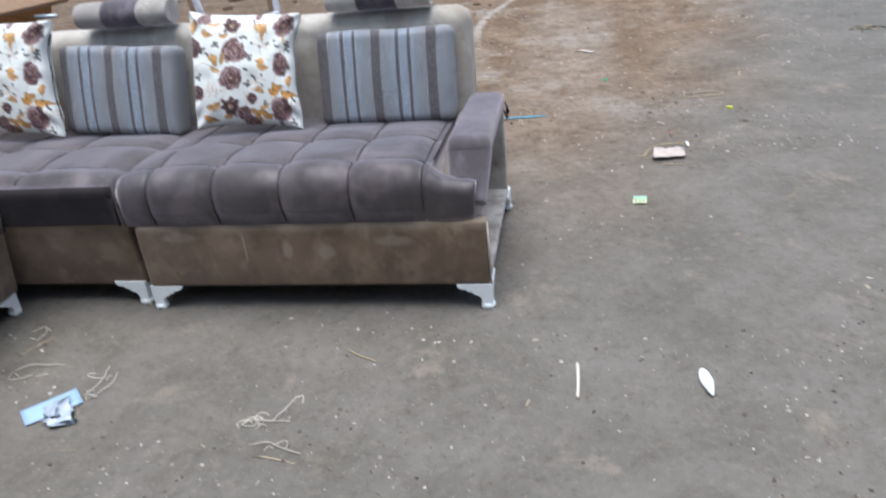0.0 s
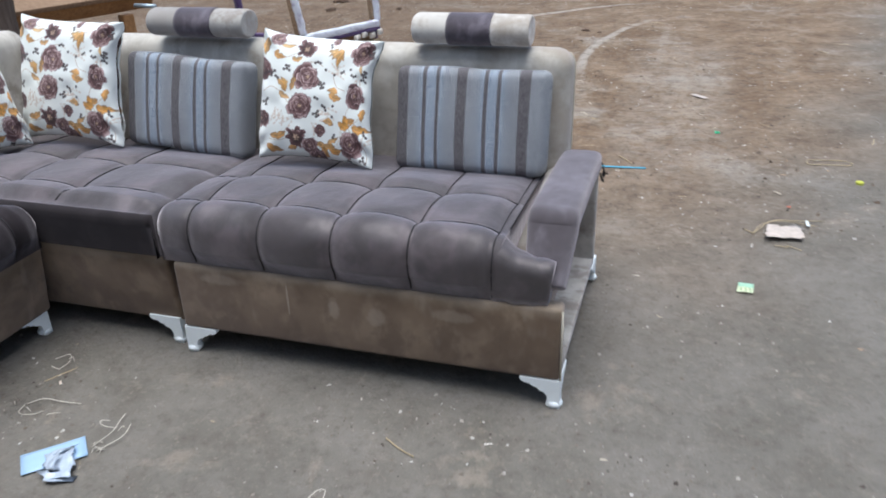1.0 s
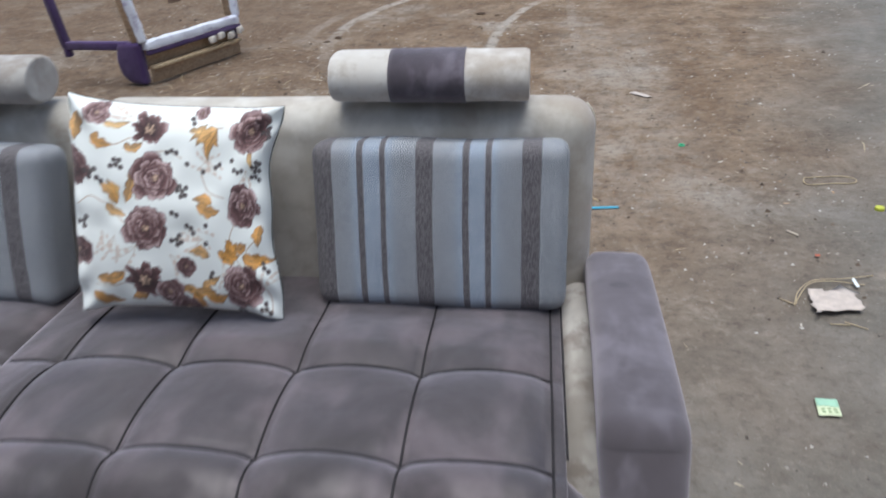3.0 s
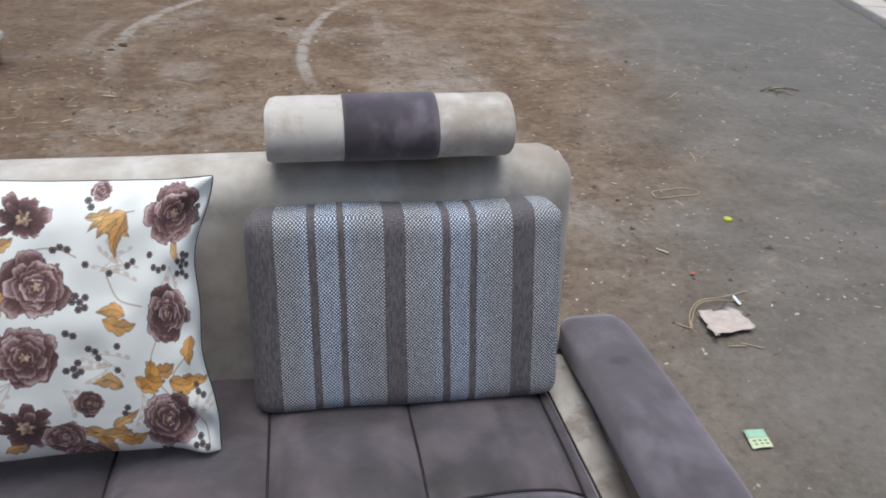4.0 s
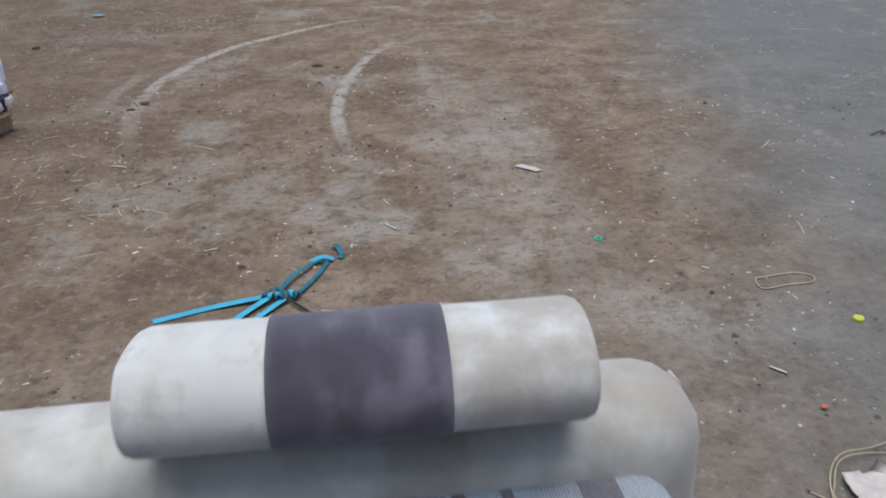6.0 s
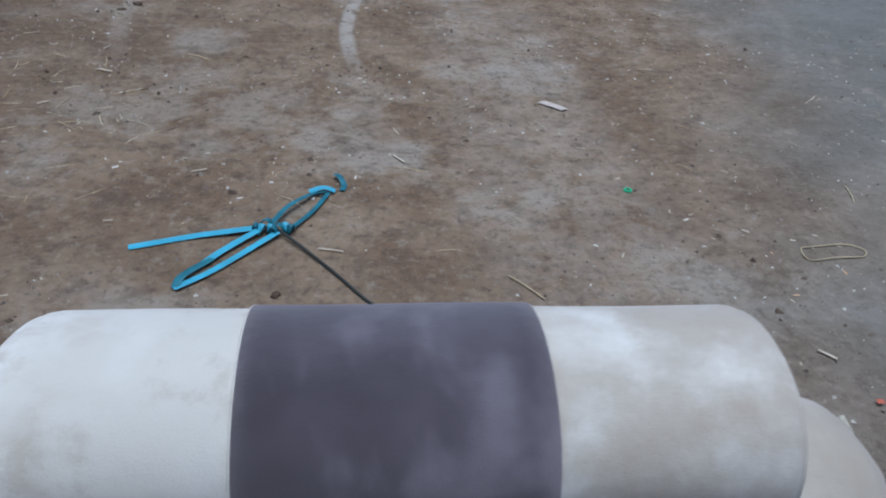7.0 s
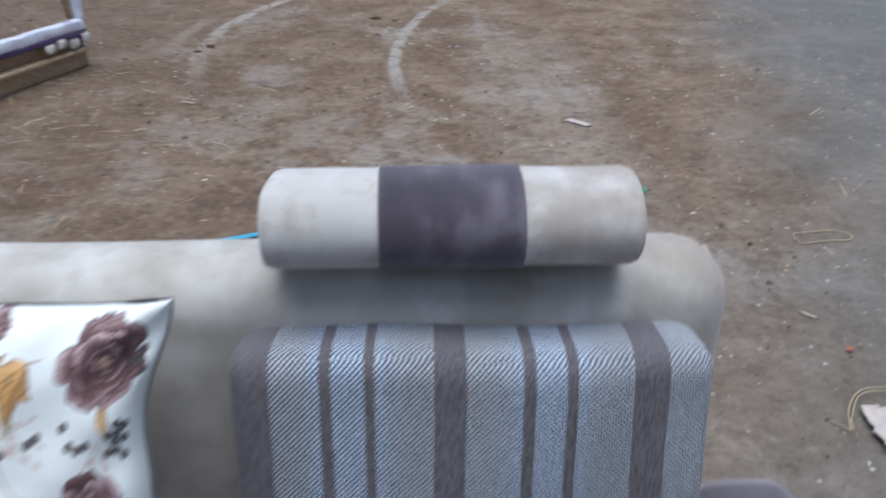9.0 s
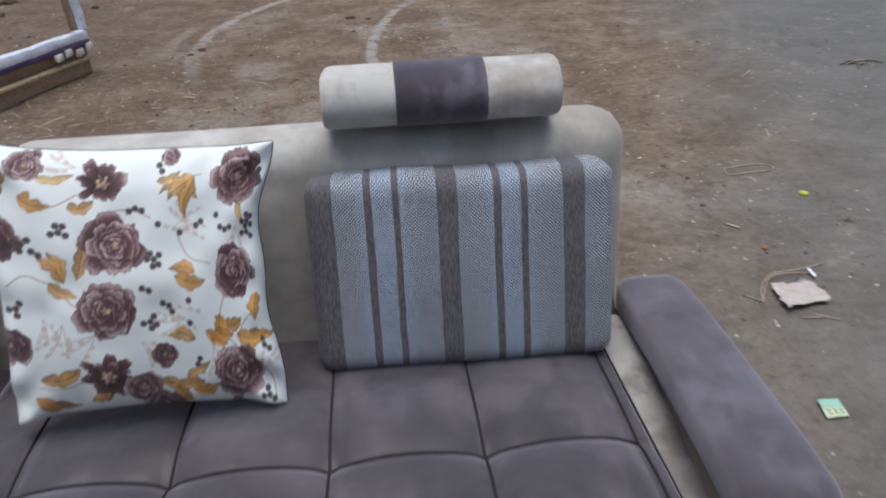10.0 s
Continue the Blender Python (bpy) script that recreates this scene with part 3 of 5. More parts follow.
def slab(w, t, h, r, puffy=0.0, nx=40, nz=28):
    """A soft upright panel, w wide, t thick, h high about its middle, with rounded edges."""
    bm = rbox(-w / 2, w / 2, -t / 2, t / 2, -h / 2, h / 2, 0, 1)
    bmesh.ops.subdivide_edges(bm, edges=[e for e in bm.edges if abs(e.verts[0].co.x - e.verts[1].co.x) > 1e-6], cuts=nx, use_grid_fill=True)
    bmesh.ops.subdivide_edges(bm, edges=[e for e in bm.edges if abs(e.verts[0].co.z - e.verts[1].co.z) > 1e-6], cuts=nz, use_grid_fill=True)
    bmesh.ops.subdivide_edges(bm, edges=[e for e in bm.edges if abs(e.verts[0].co.y - e.verts[1].co.y) > 1e-6], cuts=8, use_grid_fill=True)
    for v in bm.verts:
        c = v.co
        inner = Vector((max(-w / 2 + r, min(w / 2 - r, c.x)), max(-t / 2 + r, min(t / 2 - r, c.y)), max(-h / 2 + r, min(h / 2 - r, c.z))))
        d = c - inner
        q = max(abs(d.x), abs(d.y), abs(d.z))
        if d.length > 1e-9:
            c = inner + d.normalized() * min(r, q if q > 0 else r)
        g = (1 - (2 * c.x / w) ** 2) * (1 - (2 * c.z / h) ** 2)
        c.y *= 1 + puffy * max(g, 0) ** 0.6
        v.co = c + Vector((0, 0, 0.0))
    return bm


def backrest(parent, x0, x1, m=None, yc=3.108, zb=0.30, zt=0.792, t=0.13, lean=4, cloth=BEIGE):
    """A padded back panel with a cord along its rear edge."""
    w, h = x1 - x0, zt - zb
    bm = slab(w, t, h, 0.055, 0.05)
    for v in bm.verts:
        v.co.y += 0.004 * float(value_noise(v.co.x + x0, v.co.z, 0.16))
    at = (m or Matrix()) @ pose((x0 + x1) / 2, yc, (zb + zt) / 2, -lean, 0, 0)
    bk = part("backrest", bm, cloth, parent, "beige suede backrest", at)
    r, q = 0.055, []
    for cx, cz, a0 in ((w / 2 - r, -h / 2 + r, -90), (w / 2 - r, h / 2 - r, 0)):
        q += [at @ Vector((cx + r * math.cos(radians(a0 + k * 15)), 0.022, cz + r * math.sin(radians(a0 + k * 15)))) for k in range(7 if a0 else 4)]
    part("piping", tube(q, 0.0028, 6), BEIGE_CORD, parent)
    return bk


GREYED = suede("greyed_beige_suede", (0.29, 0.27, 0.245), (0.40, 0.38, 0.35), (0.53, 0.51, 0.475), (0.24, 0.205, 0.17), stained=(0.50, 0.68))


def headrest(parent, xc, yc=3.083, zc=0.847, L=0.358, r=0.0465, cloth=LIT_BEIGE):
    """A padded roll on the back's top edge, beige with a grey band round its middle."""
    def roll(a, b, grow, ends):
        bm = bmesh.new()
        n, rings = 32, []
        st = list(np.linspace(a + (0.009 if ends else 0), b - (0.009 if ends else 0), 14))
        prof = []
        if ends:
            prof = [(a + 0.003, r * 0.4), (a, r * 0.80), (a, r * 0.90), (a + 0.002, r * 0.955), (a + 0.0035, r * 0.95), (a + 0.006, r * 0.985)]
        prof += [(x, r * (1 + 0.007 * math.sin(40 * x))) for x in st]
        if ends:
            prof += [(b - 0.006, r * 0.985), (b - 0.0035, r * 0.95), (b - 0.002, r * 0.955), (b, r * 0.90), (b, r * 0.80), (b - 0.003, r * 0.4)]
        for x, q in prof:
            lean = 0.009 * max(0, min(1, (-x - 0.08) / 0.09))
            rings.append([bm.verts.new((x + lean * max(0, math.cos(2 * math.pi * k / n) + 0.5 * math.sin(2 * math.pi * k / n)), (q + grow) * 1.28 * math.cos(2 * math.pi * k / n), (q + grow) * math.sin(2 * math.pi * k / n) * (0.97 if math.sin(2 * math.pi * k / n) < 0 else 1))) for k in range(n)])
        for A, B in zip(rings[:-1], rings[1:]):
            for k in range(n):
                bm.faces.new((A[k], A[(k + 1) % n], B[(k + 1) % n], B[k]))
        bm.faces.new(rings[0]), bm.faces.new(rings[-1][::-1])
        bmesh.ops.recalc_face_normals(bm, faces=bm.faces)
        return bm

    at = pose(xc, yc, zc)
    hr = part("headrest", roll(-L / 2, L / 2, 0, True), cloth, parent, "beige roll headrest with a grey band", at)
    part("band", roll(-0.070, 0.066, 0.0018, False), BAND, hr, "dark grey suede band", at)
    for x in (-0.0705, 0.0665):
        ring = [(x, 1.28 * (r + 0.0011) * math.cos(q), (r + 0.0011) * math.sin(q) * (0.97 if math.sin(q) < 0 else 1)) for q in np.linspace(0, 2 * math.pi, 40, endpoint=False)]
        part("seam", tube(ring, 0.0006, 5, True), cloth, hr, "", at)
    return hr


def right_section():
    s = thing("sofa_section", (-0.55, 2.77, 0), "end section of a grey and beige suede sofa with one armrest", "sofa", "sofa sections")
    part("base", rbox(-1.097, -0.102, 2.452, 3.14, 0.107, 0.32, 0.012), BEIGE, s, "beige suede base")
    part("front_panel", rbox(-1.098, 0.0, 2.398, 2.450, 0.107, 0.318, 0.012), SHADED_TAUPE, s, "brownish beige suede front panel")
    tufted_seat(s, -1.126, -0.158, 2.405, 3.07, 0.463, 0.319, [-1.018, -0.808, -0.598, -0.388, -0.176], [2.705, 2.488], H=0.032, square_left=True)
    # the front corner of the seat runs on under the armrest, sinks and tapers to a cut end
    bm = bmesh.new()
    rings = []
    for k in np.linspace(0, 1, 16):
        drop = 0.020 * min(1, k * 2.6) + 0.022 * k
        zt, yb, r = 0.468 - drop, 2.505 - 0.055 * min(1, k * 1.6), 0.045 - 0.012 * k
        yf = 2.398 - 0.008 * math.sin(math.pi * k) + 0.004 * k
        line = [(yf + 0.008, 0.319), (yf + 0.001, 0.34), (yf - 0.002, 0.37)] + [(yf + r - r * math.cos(radians(q)), zt - r + r * math.sin(radians(q))) for q in range(0, 91, 15)] + [(yf + r + (yb - yf - r) * q, zt - 0.002 * q) for q in (0.3, 0.6, 0.9)] + [(yb, zt - 0.005), (yb + 0.001, zt - 0.012), (yb + 0.002, zt - 0.05), (yb, 0.319)]
        rings.append([bm.verts.new((-0.182 + 0.160 * k - 0.016 * k * (1 - (z - 0.319) / 0.14), y, z + 0.002 * math.sin(19 * k + 30 * y))) for y, z in line])
    for A, B in zip(rings[:-1], rings[1:]):
        for j in range(len(A)):
            bm.faces.new((A[j], B[j], B[(j + 1) % len(A)], A[(j + 1) % len(A)]))
    bm.faces.new(rings[-1])
    bmesh.ops.recalc_face_normals(bm, faces=bm.faces)
    part("seat_corner", bm, SEAT, s)
    part("edge_piping", tube([(-0.1565, y, 0.467 - 0.055 * (y - 2.475)) for y in np.linspace(2.52, 3.04, 14)], 0.002, 5), CORD, s)
    backrest(s, -1.092, -0.097, cloth=WORN_BACK)
    headrest(s, -0.3995)
    # armrest: inner panel, pad, posts and the open niche under it
    arm = part("armrest", arm_pad(), ARM, s, "grey suede armrest pad, bent down at the front")
    bm = rbox(-0.160, -0.080, 2.475, 3.045, 0.30, 0.472, 0.0395, 7)
    for v in bm.verts:
        if v.co.y < 2.66 and v.co.z > 0.32:
            v.co.z -= 0.80 * (2.66 - v.co.y) * (v.co.z - 0.35) / 0.134
    for v in bm.verts:
        if v.co.z > 0.4:
            v.co.z -= 0.018 * max(0, min(1, (v.co.y - 2.85) / 0.15))
    part("inner_panel", bm, STAINED, arm, "stained beige suede inner side panel")
    part("niche_floor", rbox(-0.101, -0.001, 2.452, 3.088, 0.107, 0.134, 0.006), STAINED, arm)
    # niche wall in the darker cloth: the recess's shade is put into its colour
    bm = rbox(-0.086, -0.076, 2.46, 3.085, 0.13, 0.462, 0.003)
    bmesh.ops.subdivide_edges(bm, edges=[e for e in bm.edges if abs(e.verts[0].co.y - e.verts[1].co.y) > 0.2], cuts=24)
    for v in bm.verts:
        if v.co.z > 0.3:
            v.co.z -= 0.93 * max(0, 2.585 - v.co.y)
    part("niche_wall", bm, SHADED_TAUPE, arm)
    part("rear_post", rbox(-0.1, 0.0, 3.055, 3.085, 0.107, 0.440, 0.008), STAINED, arm)
    part("edge_cord", tube([(0.001, 2.402, 0.11), (0.001, 2.402, 0.22), (0.001, 2.404, 0.31)], 0.003), BEIGE_CORD, arm)
    part("strap_loop", tube(smooth_path([(0.006, 3.062, 0.465), (0.016, 3.066, 0.435), (0.014, 3.066, 0.40), (0.004, 3.060, 0.43)]), 0.008, 6, flat=0.002), BLACK, arm, "black webbing loop")
    # black sheet added under the base, so that the gap below looks darker
    part("dust_cover", rbox(-1.085, -0.012, 2.412, 3.125, 0.099, 0.1065, 0.002, 1), BLACK, s, "black sheet added under the base to deepen the shade")
    legs(s, [(0.002, 2.398, 0), (-1.098, 2.398, -90), (0.002, 3.138, 90), (-1.098, 3.138, 180)])
    return s


def arm_pad():
    path = smooth_path([(-0.049 - 0.003 * min(1, max(0, (2.85 - y) / 0.3)), y, z) for y, z in ((3.060, 0.470), (2.95, 0.481), (2.80, 0.488), (2.66, 0.491), (2.572, 0.490), (2.549, 0.487), (2.539, 0.471), (2.505, 0.430), (2.452, 0.368), (2.440, 0.352))], 6)
    bm = bmesh.new()
    rings, n = [], 28
    for i, p in enumerate(path):
        d = (path[min(i + 1, len(path) - 1)] - path[max(i - 1, 0)]).normalized()
        up = d.cross(Vector((1, 0, 0)))
        e = min(i, len(path) - 1 - i) / 3
        slim = 1 + 0.05 * min(1, max(0, (2.85 - p.y) / 0.3)) - 0.22 * max(0, min(1, (2.54 - p.y) / 0.10))
        k = 1 if e >= 1 else 0.86 + 0.14 * math.sqrt(max(0, 1 - (1 - e) ** 2))
        ring = []
        for j in range(n):
            a = 2 * math.pi * j / n
            c, s_ = math.cos(a), math.sin(a)
            ex = 0.42
            ring.append(bm.verts.new(p + Vector((1, 0, 0)) * (0.0605 * slim * k) * math.copysign(abs(c) ** ex, c) + up * 0.033 * k * math.copysign(abs(s_) ** (0.50 if s_ > 0 else 0.4), s_)))
        rings.append(ring)
    for A, B in zip(rings[:-1], rings[1:]):
        for j in range(n):
            bm.faces.new((A[j], A[(j + 1) % n], B[(j + 1) % n], B[j]))
    bm.faces.new(rings[0]), bm.faces.new(rings[-1][::-1])
    bmesh.ops.recalc_face_normals(bm, faces=bm.faces)
    return bm


def corner_section():
    s = thing("corner_sofa_section", (-1.69, 2.8, 0), "corner section of the grey and beige suede sofa", "sofa", "sofa sections")
    bm = rbox(-2.26, -1.128, 2.408, 3.14, 0.092, 0.335, 0.014)
    for v in bm.verts:
        if v.co.y < 2.45:
            v.co.y += 0.03 * (0.335 - v.co.z) / 0.23
    part("base", bm, SHADED_TAUPE, s, "brownish beige suede base")
    tufted_seat(s, -2.13, -1.130, 2.382, 3.07, 0.457, 0.330, [-1.94, -1.70, -1.463], [2.745, 2.515], r=0.022, H=0.034, inset=0.012, flat_front=True)
    backrest(s, -2.13, -1.10, yc=3.116)
    backrest(s, 2.36, 3.16, Matrix(((0, -1, 0, 0), (1, 0, 0, 0), (0, 0, 1, 0), (0, 0, 0, 1))), yc=2.195)
    headrest(s, -1.33, yc=3.075, cloth=GREYED)
    # the same added black sheet for the shade under this base
    part("dust_cover", rbox(-2.24, -1.145, 2.455, 3.125, 0.084, 0.0915, 0.002, 1), BLACK, s, "black sheet added under the base to deepen the shade")
    legs(s, [(-1.136, 2.43, 0), (-1.128, 3.138, 90), (-2.26, 3.138, 180), (-2.26, 2.44, -90)])


def chaise_section():
    s = thing("chaise_sofa_section", (-1.88, 1.85, 0), "long section of the sofa in grey and beige suede", "sofa", "sofa sections")
    bm = rbox(-2.26, -1.545, 1.30, 2.402, 0.095, 0.322, 0.014)
    for v in bm.verts:
        if v.co.x > -1.6:
            v.co.x -= 0.03 * (0.322 - v.co.z) / 0.227
    part("base", bm, SHADED_TAUPE, s, "brownish beige suede base")
    # its seat faces the open side of the corner
    turn = Matrix(((0, -1, 0, 0), (1, 0, 0, 0), (0, 0, 1, 0), (0, 0, 0, 1)))
    seat = tufted_seat(s, 1.30, 2.372, 1.520, 2.13, 0.450, 0.325, [1.36, 1.59, 1.82, 2.05, 2.28], [1.93, 1.72], r=0.06, H=0.034, cloth=CHAISE)
    for ob in (seat, *seat.children):
        ob.data.transform(turn)
    backrest(s, 1.30, 2.355, turn, yc=2.195)
    # and under this base too, black for the shade in the gap
    part("dust_cover", rbox(-2.24, -1.60, 1.32, 2.385, 0.087, 0.0945, 0.002, 1), BLACK, s, "black sheet added under the base to deepen the shade")
    legs(s, [(-1.580, 2.385, 90), (-1.580, 1.302, 0), (-2.258, 2.392, 180), (-2.258, 1.302, -90)])


right_section()
corner_section()
chaise_section()


# ---------- cushions ----------
def paint_floral(U, V):
    """The print, over u and v from 0 to 1 (v downwards): roses, ochre leaves, dark berries, pale sprigs on white."""
    U = U - 0.28 * U * (1 - U)
    col = np.empty((*U.shape, 3))
    col[:] = (0.87, 0.89, 0.845)
    nz = lambda c, o=0.0: value_noise(U + o, V + o * 1.7, c)

    def over(mask, c):
        col[:] = col * (1 - mask[..., None]) + np.asarray(c) * mask[..., None]

    def soft(d, w=0.006):
        return np.clip(0.5 - d / w, 0, 1)

    def sprig(x, y, ang, L):
        for k in range(3):
            a = radians(ang + (k - 1) * 24)
            dx, dy = (U - x) * math.cos(a) + (V - y) * math.sin(a), -(U - x) * math.sin(a) + (V - y) * math.cos(a)
            bend = dy - 0.25 * dx * dx / L
            over(0.75 * soft(np.maximum(np.abs(bend) - 0.0014, np.abs(dx - L / 2) - L / 2), 0.003), (0.50, 0.38, 0.28))
            for f in (0.45, 0.75, 1.0):
                q = np.hypot((dx - L * f) / 1.5, bend - 0.008 * (1 if k % 2 else -1)) - 0.0068
                over(0.75 * soft(q + 0.003 * nz(0.02, k), 0.004), (0.66, 0.52, 0.42))

    def leaf(x, y, ang, L, w, pale=0.0):
        L, w, a = L * 1.15, w * 1.15, radians(ang)
        ux, uy = U + 0.008 * nz(0.05, x), V + 0.008 * nz(0.05, y + 2)
        dx, dy = (ux - x) * math.cos(a) + (uy - y) * math.sin(a), -(ux - x) * math.sin(a) + (uy - y) * math.cos(a)
        t = np.clip(dx / L, 0, 1)
        dy = dy - 0.12 * L * np.sin(math.pi * t)
        half = w * np.sin(np.pi * t ** 0.75) ** 0.9 * (1 + 0.12 * nz(0.018, x)) * (0.72 + 0.36 * np.abs(np.sin(t * 8.5 + 0.6 * np.sign(dy))) ** 0.7)
        m = soft(np.maximum(np.abs(dy) - half, np.maximum(-dx, dx - L)), 0.005)
        vein = np.exp(-((dy / (0.10 * w)) ** 2)) + 0.6 * np.clip(np.sin(t * 26 - 9 * np.abs(dy) / w), 0, 1) ** 4
        c = np.array((0.60, 0.285, 0.055)) * (1 - pale) + np.array((0.76, 0.54, 0.27)) * pale
        rim = (np.abs(dy) > half - 0.0045) | (dx > L - 0.006)
        shade = np.clip(0.90 + 0.35 * nz(0.03, y) + 0.30 * (dy > 0) - 0.42 * vein - 0.50 * rim, 0.3, 1.6)[..., None]
        m = m[..., None] * 0.95
        col[:] = col * (1 - m) + np.clip(c * shade, 0, 0.85) * m

    def rose(x, y, r, rot, kind=0):
        """A bloom of overlapping petals, each dark at its root and pale towards the rim."""
        q = np.random.default_rng(int(x * 997 + y * 7919 + 11))
        r *= 0.98
        near = (np.abs(U - x) < 1.5 * r) & (np.abs(V - y) < 1.5 * r)
        ii = np.where(near.any(1))[0]
        jj = np.where(near.any(0))[0]
        if not len(ii) or not len(jj):
            return
        sl = (slice(ii[0], ii[-1] + 1), slice(jj[0], jj[-1] + 1))
        uu, vv, sub = U[sl], V[sl], col[sl]
        n1, n2 = value_noise(uu + x, vv, 0.022), value_noise(uu, vv + y + 3, 0.009)
        dx0, dy0 = uu - x + 0.05 * r * n1, vv - y + 0.05 * r * n2
        root, mid, rim = np.array((0.022, 0.008, 0.009)), np.array((0.135, 0.058, 0.056)), np.array((0.42, 0.29, 0.28))
        tone = q.uniform(0.95, 1.4)
        layers = ((0.62, 0.46, 0.50, 6), (0.50, 0.42, 0.44, 6), (0.34, 0.38, 0.40, 5), (0.20, 0.29, 0.30, 4), (0.09, 0.20, 0.20, 3)) if kind == 0 else ((0.60, 0.48, 0.27, 7), (0.46, 0.42, 0.20, 7))
        for k, (rho, pa, pb, n) in enumerate(layers):
            for p in range(n):
                f = rot + 2 * math.pi * (p + 0.5 * k + 0.35 * q.random()) / n
                rr, aa, bb = rho * r * q.uniform(0.68, 1.18), pa * r * q.uniform(0.85, 1.2), pb * r * q.uniform(0.7, 1.3)
                dx, dy = dx0 * math.cos(f) + dy0 * math.sin(f) - rr, -dx0 * math.sin(f) + dy0 * math.cos(f)
                w = np.abs(dy / bb)
                d = np.hypot(dx / aa * (1 + 0.10 * np.cos(5 * dy / bb)), w) * (1 + 0.05 * n1)
                m = np.clip((1 - d) / 0.05, 0, 1)[..., None]
                g = np.clip(0.5 + 0.5 * dx / aa, 0, 1)
                veins = 0.10 * np.clip(np.sin(13 * dy / bb + 4 * g), 0, 1) ** 3
                lum = tone * q.uniform(0.55, 1.3) * (0.03 + 0.86 * g ** 2.2 + 0.22 * np.clip(1 - 6 * np.abs(d - 0.84), 0, 1) - veins) * (1 - 0.12 * k / len(layers))
                lum = np.where(d > 0.93, lum * 0.25, lum)[..., None]
                c = np.where(lum < 0.5, root + (mid - root) * np.clip(lum, 0, 1) * 2, mid + (rim - mid) * (lum * 2 - 1))
                sub[:] = sub * (1 - m) + c * m
        th, d = np.arctan2(dy0, dx0), np.hypot(dx0, dy0)
        rad = r * (0.13 if kind == 0 else 0.26)
        m = np.clip((rad * (1 + 0.25 * np.sin(6 * th + rot)) - d) / 0.006 + 0.5, 0, 1)[..., None] * 0.9
        c = np.array((0.62, 0.42, 0.29)) * np.clip(0.75 + 0.7 * n2, 0.25, 1.3)[..., None]
        sub[:] = sub * (1 - m) + c * m

    def berry(x, y, k):
        for j in range(k):
            a = j * 2.4 + x * 9
            rr = 0.0 if j == 0 else 0.0245
            d = np.hypot(U - x - rr * math.cos(a), V - y - rr * math.sin(a))
            lobes = 1 + 0.07 * np.cos(6 * np.arctan2(V - y - rr * math.sin(a), U - x - rr * math.cos(a)))
            over(soft(d - 0.0120 * lobes, 0.003), (0.030, 0.020, 0.020))
            over(0.8 * soft(np.abs(d - 0.0065) - 0.0012, 0.002), (0.26, 0.21, 0.20))

    def twig(pts, w=0.0022, c=(0.40, 0.24, 0.12)):
        line = smooth_path([(x, y, 0) for x, y in pts], 5)
        xs, ys = [p[0] for p in pts], [p[1] for p in pts]
        ii = np.where((U[:, 0] > min(xs) - 0.02) & (U[:, 0] < max(xs) + 0.02))[0]
        jj = np.where((V[0] > min(ys) - 0.02) & (V[0] < max(ys) + 0.02))[0]
        if not len(ii) or not len(jj):
            return
        sl = (slice(ii[0], ii[-1] + 1), slice(jj[0], jj[-1] + 1))
        uu, vv = U[sl], V[sl]
        d = np.full(uu.shape, 9.0)
        for p0, p1 in zip(line[:-1], line[1:]):
            ex, ey = p1.x - p0.x, p1.y - p0.y
            k = np.clip(((uu - p0.x) * ex + (vv - p0.y) * ey) / (ex * ex + ey * ey + 1e-12), 0, 1)
            d = np.minimum(d, np.hypot(uu - p0.x - k * ex, vv - p0.y - k * ey))
        m = (0.85 * soft(d - w, 0.003))[..., None]
        col[sl] = col[sl] * (1 - m) + np.asarray(c) * m

    for pts in (((0.80, 0.55), (0.77, 0.62), (0.79, 0.70), (0.84, 0.77)), ((0.84, 0.77), (0.86, 0.68), (0.93, 0.62), (0.97, 0.57)), ((0.74, 0.70), (0.78, 0.76), (0.84, 0.79)),
                ((0.90, 0.17), (0.91, 0.24), (0.92, 0.29)), ((0.87, 0.18), (0.90, 0.22), (0.91, 0.28)), ((0.93, 0.86), (0.95, 0.90), (0.96, 0.97)), ((0.62, 0.32), (0.66, 0.40), (0.75, 0.43)),
                ((0.60, 0.14), (0.66, 0.11), (0.72, 0.10)), ((0.20, 0.50), (0.24, 0.55), (0.28, 0.57)), ((0.10, 0.86), (0.18, 0.87), (0.25, 0.84)), ((0.12, 0.18), (0.20, 0.20), (0.28, 0.16)),
                ((0.45, 0.87), (0.55, 0.87), (0.66, 0.88)), ((0.04, 0.48), (0.10, 0.44), (0.17, 0.47)), ((0.40, 0.22), (0.46, 0.22), (0.52, 0.25))):
        twig(pts)
    for x, y, a, L in ((0.60, 0.30, -20, 0.13), (0.70, 0.30, 200, 0.12), (0.30, 0.66, 130, 0.12), (0.55, 0.58, 20, 0.13), (0.62, 0.62, 160, 0.10), (0.88, 0.30, 90, 0.10),
                       (0.20, 0.62, 100, 0.12), (0.45, 0.70, 40, 0.10), (0.92, 0.86, -60, 0.10), (0.14, 0.60, 70, 0.08), (0.28, 0.06, 190, 0.08), (0.72, 0.74, 70, 0.12)):
        sprig(x, y, a, L)
